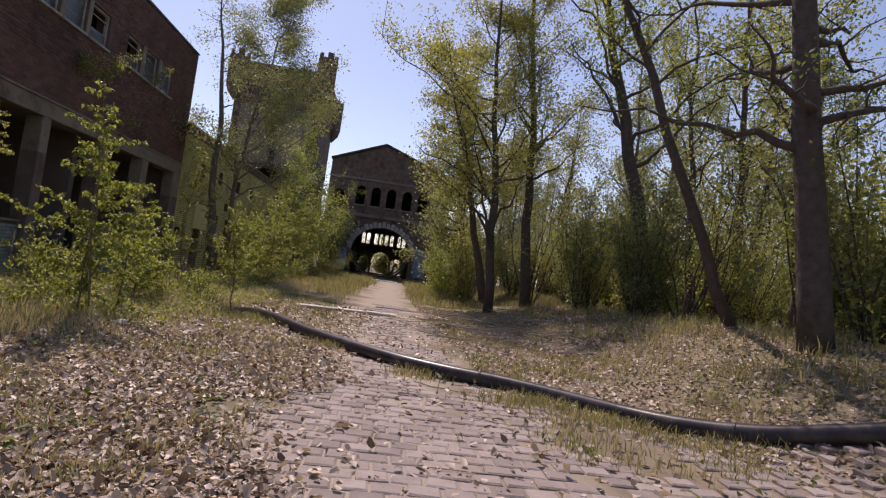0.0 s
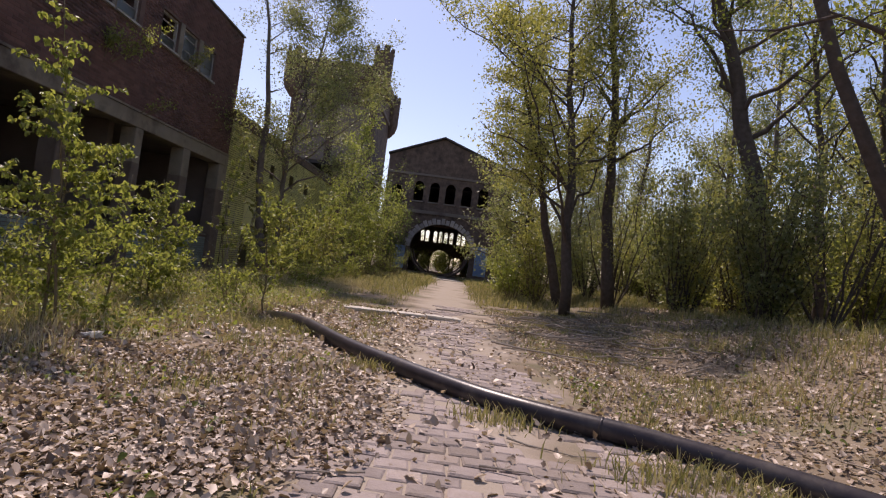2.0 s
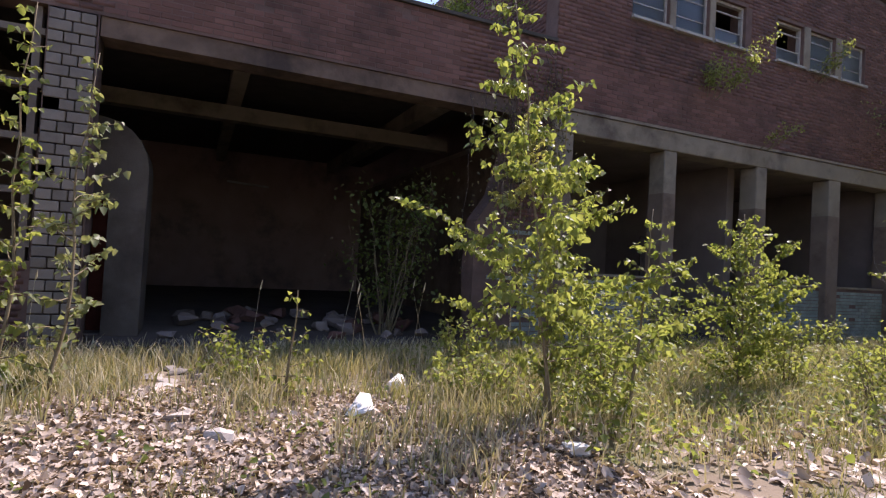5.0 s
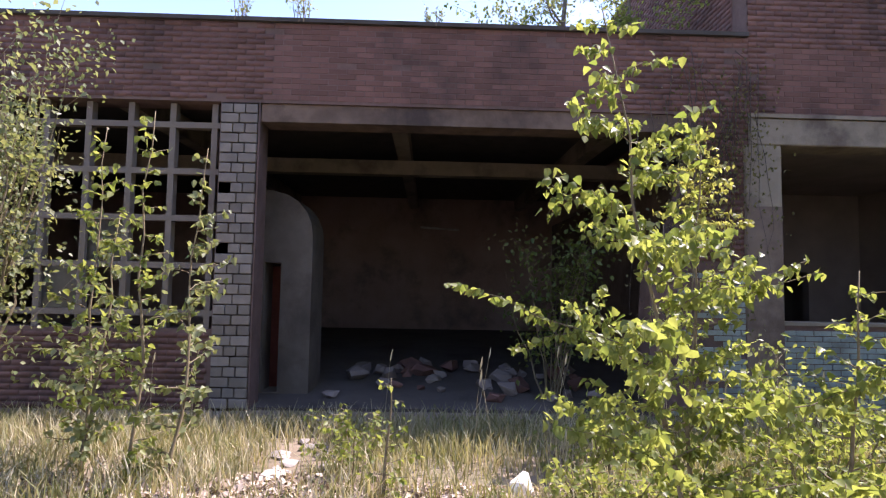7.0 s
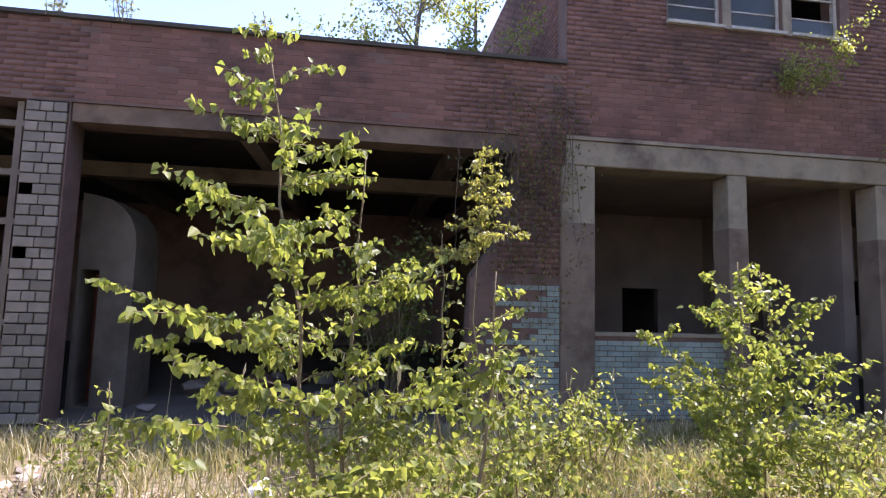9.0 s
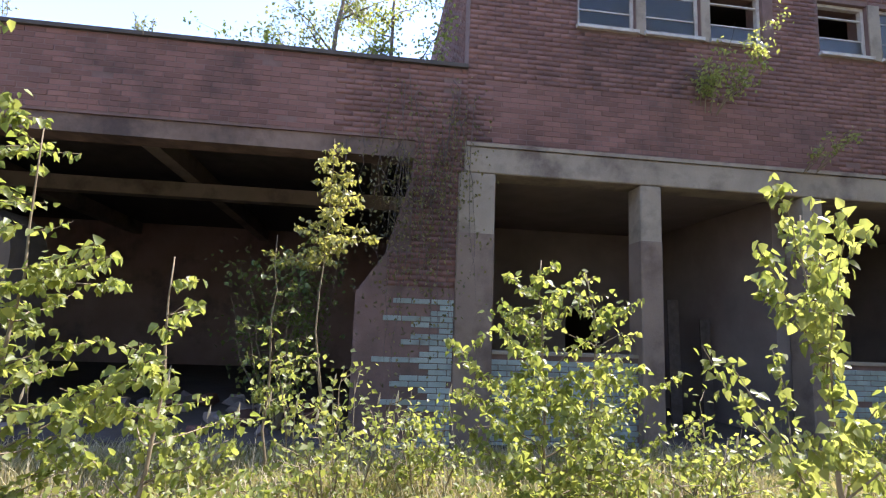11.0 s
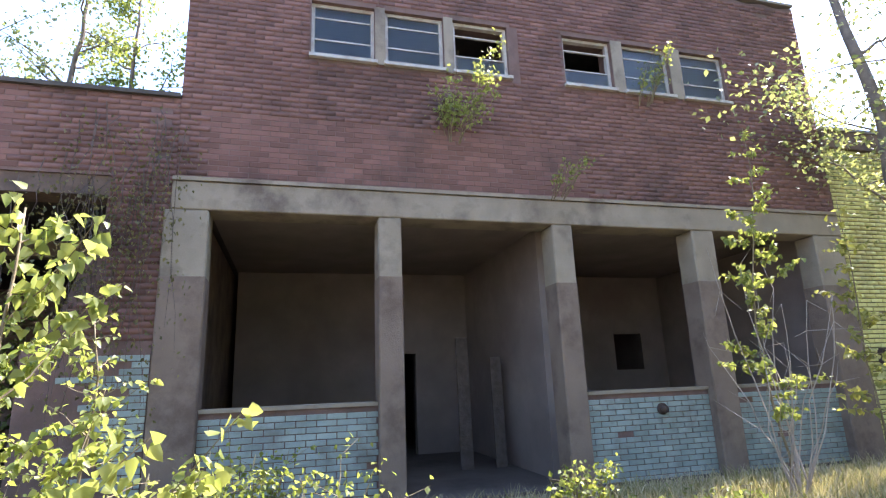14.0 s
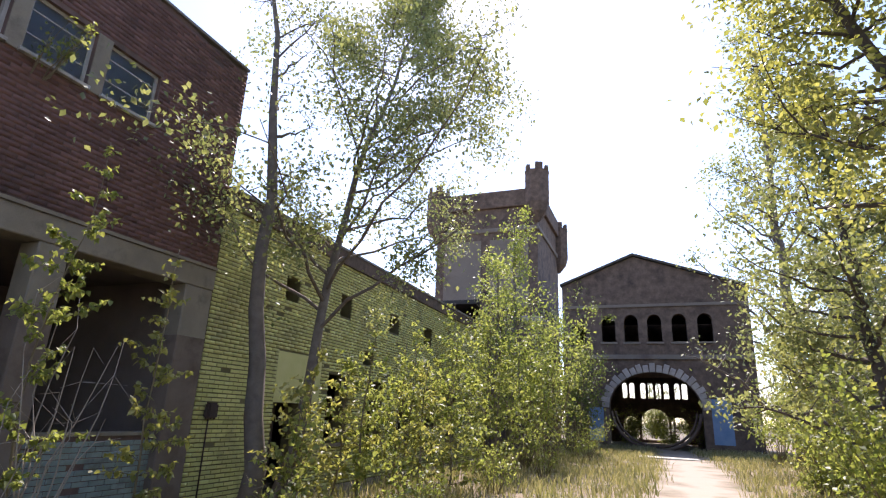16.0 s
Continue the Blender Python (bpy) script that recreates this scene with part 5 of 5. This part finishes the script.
blades(rg, *tufts(1900, 26, -7.0, -3.0, 7, 30, 0.13, lambda x, y: ((x + 4.7) ** 2 / 2.0 + (y - 12.1) ** 2 / 0.12 > 1) & ((y > 13.2) | (x < -4.0)) & ((x + 3.8) ** 2 + (y - 13.5) ** 2 > 0.25) & ((x + 4.7) ** 2 + (y - 14.1) ** 2 > 0.16)), 0.23, L_GRASS, "tall_grass", "shin-high mixed green and straw grass by the hall")
blades(rg, *tufts(1300, 18, -6.8, -2.2, 9, 30, 0.16, lambda x, y: ((x + 4.7) ** 2 / 2.0 + (y - 12.1) ** 2 / 0.12 > 1) & ((y > 13) | (x < -3.8)) & ((x + 3.8) ** 2 + (y - 13.5) ** 2 > 0.25) & ((x + 4.7) ** 2 + (y - 14.1) ** 2 > 0.16)), 0.27, L_STRAW, "dry_grass", "pale dry grass stalks by the hall", 0.005)
blades(rg, *tufts(4800, 14, -4.5, 7.5, 7.5, 28, 0.09, lambda x, y: off_road(x, y) & (np.sin(2.3 * x + 1.1 * y) + np.sin(1.9 * y - 0.7 * x) > -0.25)), 0.13, L_GRASS, "short_grass", "short tufts of grass in the leaf litter", 0.005)
clumps = [(2.5, 12.85, 0.32, 620), (3.2, 12.3, 0.34, 520), (4.1, 11.7, 0.3, 260), (-1.6, 17.0, 0.4, 1300), (0.1, 15.0, 0.2, 300), (1.3, 13.7, 0.2, 260)]
gx = np.concatenate([rg.normal(x, s, n) for x, y, s, n in clumps])
gy = np.concatenate([rg.normal(y, s * 0.55, n) for x, y, s, n in clumps])
blades(rg, gx, gy, 0.13, L_GRASS, "pipe_grass", "clumps of green grass growing along the pipe", 0.005)
WX, WY = tufts(900, 12, -5.8, -2.2, 14.7, 24, 0.16)
WP = np.stack([WX, WY, height_at(WX, WY) + rg.uniform(0.03, 0.22, len(WX))], 1)
tagged(new("ground_weeds", mesh_quads("ground_weeds", leaf_cloud(rg, WP, 0.055, 0.1, LEAF6, 0.4, 0.3), L_FRESH, LEAF6_F)), "low leafy green weeds among the grass", "weeds", kind="stuff")
WX, WY = tufts(420, 7, -4.5, 6.5, 8, 22, 0.07, off_road)
WP = np.stack([WX, WY, height_at(WX, WY) + rg.uniform(0.02, 0.10, len(WX))], 1)
tagged(new("ground_weeds", mesh_quads("ground_weeds", leaf_cloud(rg, WP, 0.045, 0.1, LEAF6, 0.4, 0.3), L_DARK, LEAF6_F)), "small green seedlings in the leaf litter", "weeds", kind="stuff")
blades(rg, *tufts(3400, 12, -6.5, 9, 28, 60, 0.2, off_road), 0.28, L_GRASS, "far_grass", "rough grass along the track", 0.012)
blades(rg, *tufts(1100, 14, 5.0, 16, 10, 32, 0.2), 0.24, L_GRASS, "wood_grass", "grass and weeds under the trees", 0.008)


def litter(n, x0, x1, y0, y1, name, label, size=0.062, keep=None, lift=0.012):
    X, Y = rg.uniform(x0, x1, n), rg.uniform(y0, y1, n)
    if keep is not None:
        k = keep(X, Y)
        X, Y = X[k], Y[k]
    P = np.stack([X, Y, height_at(X, Y) + rg.uniform(0.004, lift + 0.02, len(X))], 1)
    V = leaf_cloud(rg, P, size, 0.0, LITTER6, 0.6, 0.45)
    V[..., 2] = np.maximum(V[..., 2], height_at(V[..., 0], V[..., 1]) + 0.003)
    return tagged(new(name, mesh_quads(name, V, L_DRY, LEAF6_F)), label, "leaves", kind="stuff")


litter(120000, -4.8, 0.6, 6.8, 14.8, "leaf_litter", "thick layer of dry pale brown leaves", 0.043, lambda x, y: (x < 0.1 + 0.28 * np.sin(1.7 * y - 2.18) + rg.normal(0, 0.2, len(x))) & (np.sin(3.1 * x + 1.3 * y) + np.sin(2.3 * y - 1.9 * x) + np.sin(5.2 * x - 4.1 * y) * 0.7 < rg.normal(1.75, 0.45, len(x))))
litter(46000, 1.3, 8.5, 9.5, 26, "leaf_litter", "scattered dry brown leaves under the trees", 0.048, lambda x, y: (off_road(x, y)) & ((y > 13.4) | (x > 5.6 - (y - 9.5) * 0.9)))
litter(7000, -4.5, 0.4, 14.5, 22, "leaf_litter", "dry leaves in thin grass", 0.065)
litter(3000, -0.8, 3.5, 8, 22, "leaf_litter", "a few dry leaves on the paving", 0.06)

# seed heads
for k in range(26):
    x, y = -5.4 + rg.normal(0, 0.8), rg.uniform(10.5, 20)
    if abs(x + 4.7) < 1.3 and abs(y - 12.1) < 0.4:
        continue
    h = rg.uniform(0.6, 1.0)
    st = thing("seed_stalk", "pale dry grass stalk with a feathery head", "grass stalk", "seed stalks in the grass", at=on(x, y))
    tip = np.array([rg.normal(0, 0.12), rg.normal(0, 0.12), h])
    part("stalk", Geo().tube(wander(rg, (0, 0, 0), tip, 5, 0.008), [0.003, 0.003, 0.002, 0.002, 0.001], 4).mesh("stalk", L_STRAW), st)
    part("seed_head", Geo().tube([tip, tip + [0, 0.01, 0.05], tip + [0.0, 0.02, 0.12]], [0.003, 0.011, 0.002], 6).mesh("seed_head", L_STRAW), st)

# ---- pieces of walls and paving ----
breast_wall(18.15, 20.3, SILL, 0, 1)
breast_wall(23.23, 25.36, SILL, 0, 2)
breast_wall(25.78, 27.86, SILL, 0, 3)
corner = breast_wall(16.3, 17.62, 2.06, 0.75, 4)
corner.location.x = FX + 0.035

lay_bricks(low_near, M_RED_PIECE, wall_low)
lay_bricks(tall_near, M_RED_PIECE, wall_tall)
lay_bricks(yellow_near, M_YELLOW_PIECE, wall_yellow, 0.028)

paving = thing("paving", "worn pinkish-grey stone paving with open joints", "paving", kind="structure")
PW, PL_ = 0.215, 0.165
stones = []
rp = random.Random(21)
row = 0
y = 8.0
while y < 25:
    left = -0.2 + 0.55 * float(smooth_step(10.5, 14.0, y)) + 0.2 * math.sin(y * 1.9) + 0.12 * math.sin(y * 4.3)
    right = 4.8 - 3.2 * float(smooth_step(11.2, 14.4, y)) - 0.35 * float(smooth_step(16, 20, y)) + 0.3 * math.sin(y * 1.3 + 1)
    x = -2.0 + (row % 2) * PW / 2 + rp.uniform(-0.015, 0.015)
    while x < right:
        bare = math.sin(1.3 * x + 0.8 * y + 1.0) + math.sin(2.1 * x - 1.5 * y) + 0.6 * math.sin(4.7 * x + 3.9 * y) > 1.35
        if x > left + rp.uniform(-0.25, 0.1) and not bare and rp.random() > (0.02 if y < 17 else 0.12):
            stones.append((x + PW / 2, y + PL_ / 2, rp.uniform(-0.025, -0.014), rp.uniform(-1.2, 1.2), rp.uniform(-1.2, 1.2), rp.uniform(-4, 4), rp.randrange(5)))
        x += PW
    y += PL_
    row += 1
kinds = []
for k in range(5):
    bm = bmesh.new()
    hw, hl, c = PW / 2 - 0.006 - rp.uniform(0, 0.004), PL_ / 2 - 0.006 - rp.uniform(0, 0.004), 0.014
    lo = [bm.verts.new((sx * hw + rp.uniform(-.004, .004), sy * hl + rp.uniform(-.004, .004), -0.05)) for sx, sy in ((-1, -1), (1, -1), (1, 1), (-1, 1))]
    md = [bm.verts.new((v.co.x, v.co.y, 0.023)) for v in lo]
    hi = [bm.verts.new((v.co.x * (1 - c / hw), v.co.y * (1 - c / hl), 0.032 + rp.uniform(-.002, .002))) for v in lo]
    for a, b in ((lo, md), (md, hi)):
        for i in range(4):
            bm.faces.new((a[i], a[(i + 1) % 4], b[(i + 1) % 4], b[i]))
    bm.faces.new(hi)
    me = bpy.data.meshes.new("paving_stone")
    bm.to_mesh(me)
    bm.free()
    me.materials.append(M_PAVER)
    kinds.append(me)
near = [s for s in stones if 9.0 < s[1] < 11.8 and -0.9 < s[0] < 3.4][:300]
taken = set(near)
for x, y, dz, a, b, c, k in near:
    o = part("paving_stone", kinds[k], paving)
    o.matrix_local = pose(x, y, gz(x, y) + dz, a, b, c)
V, F = [], []
for s in stones:
    if s in taken:
        continue
    x, y, dz, a, b, c, k = s
    m = pose(x, y, gz(x, y) + dz, a, b, c)
    o = len(V)
    V += [m @ v.co for v in kinds[k].vertices]
    F += [tuple(i + o for i in p.vertices) for p in kinds[k].polygons]
part("paving_stones", mesh_of("paving_stones", V, F, M_PAVERS), paving, "", "stuff")
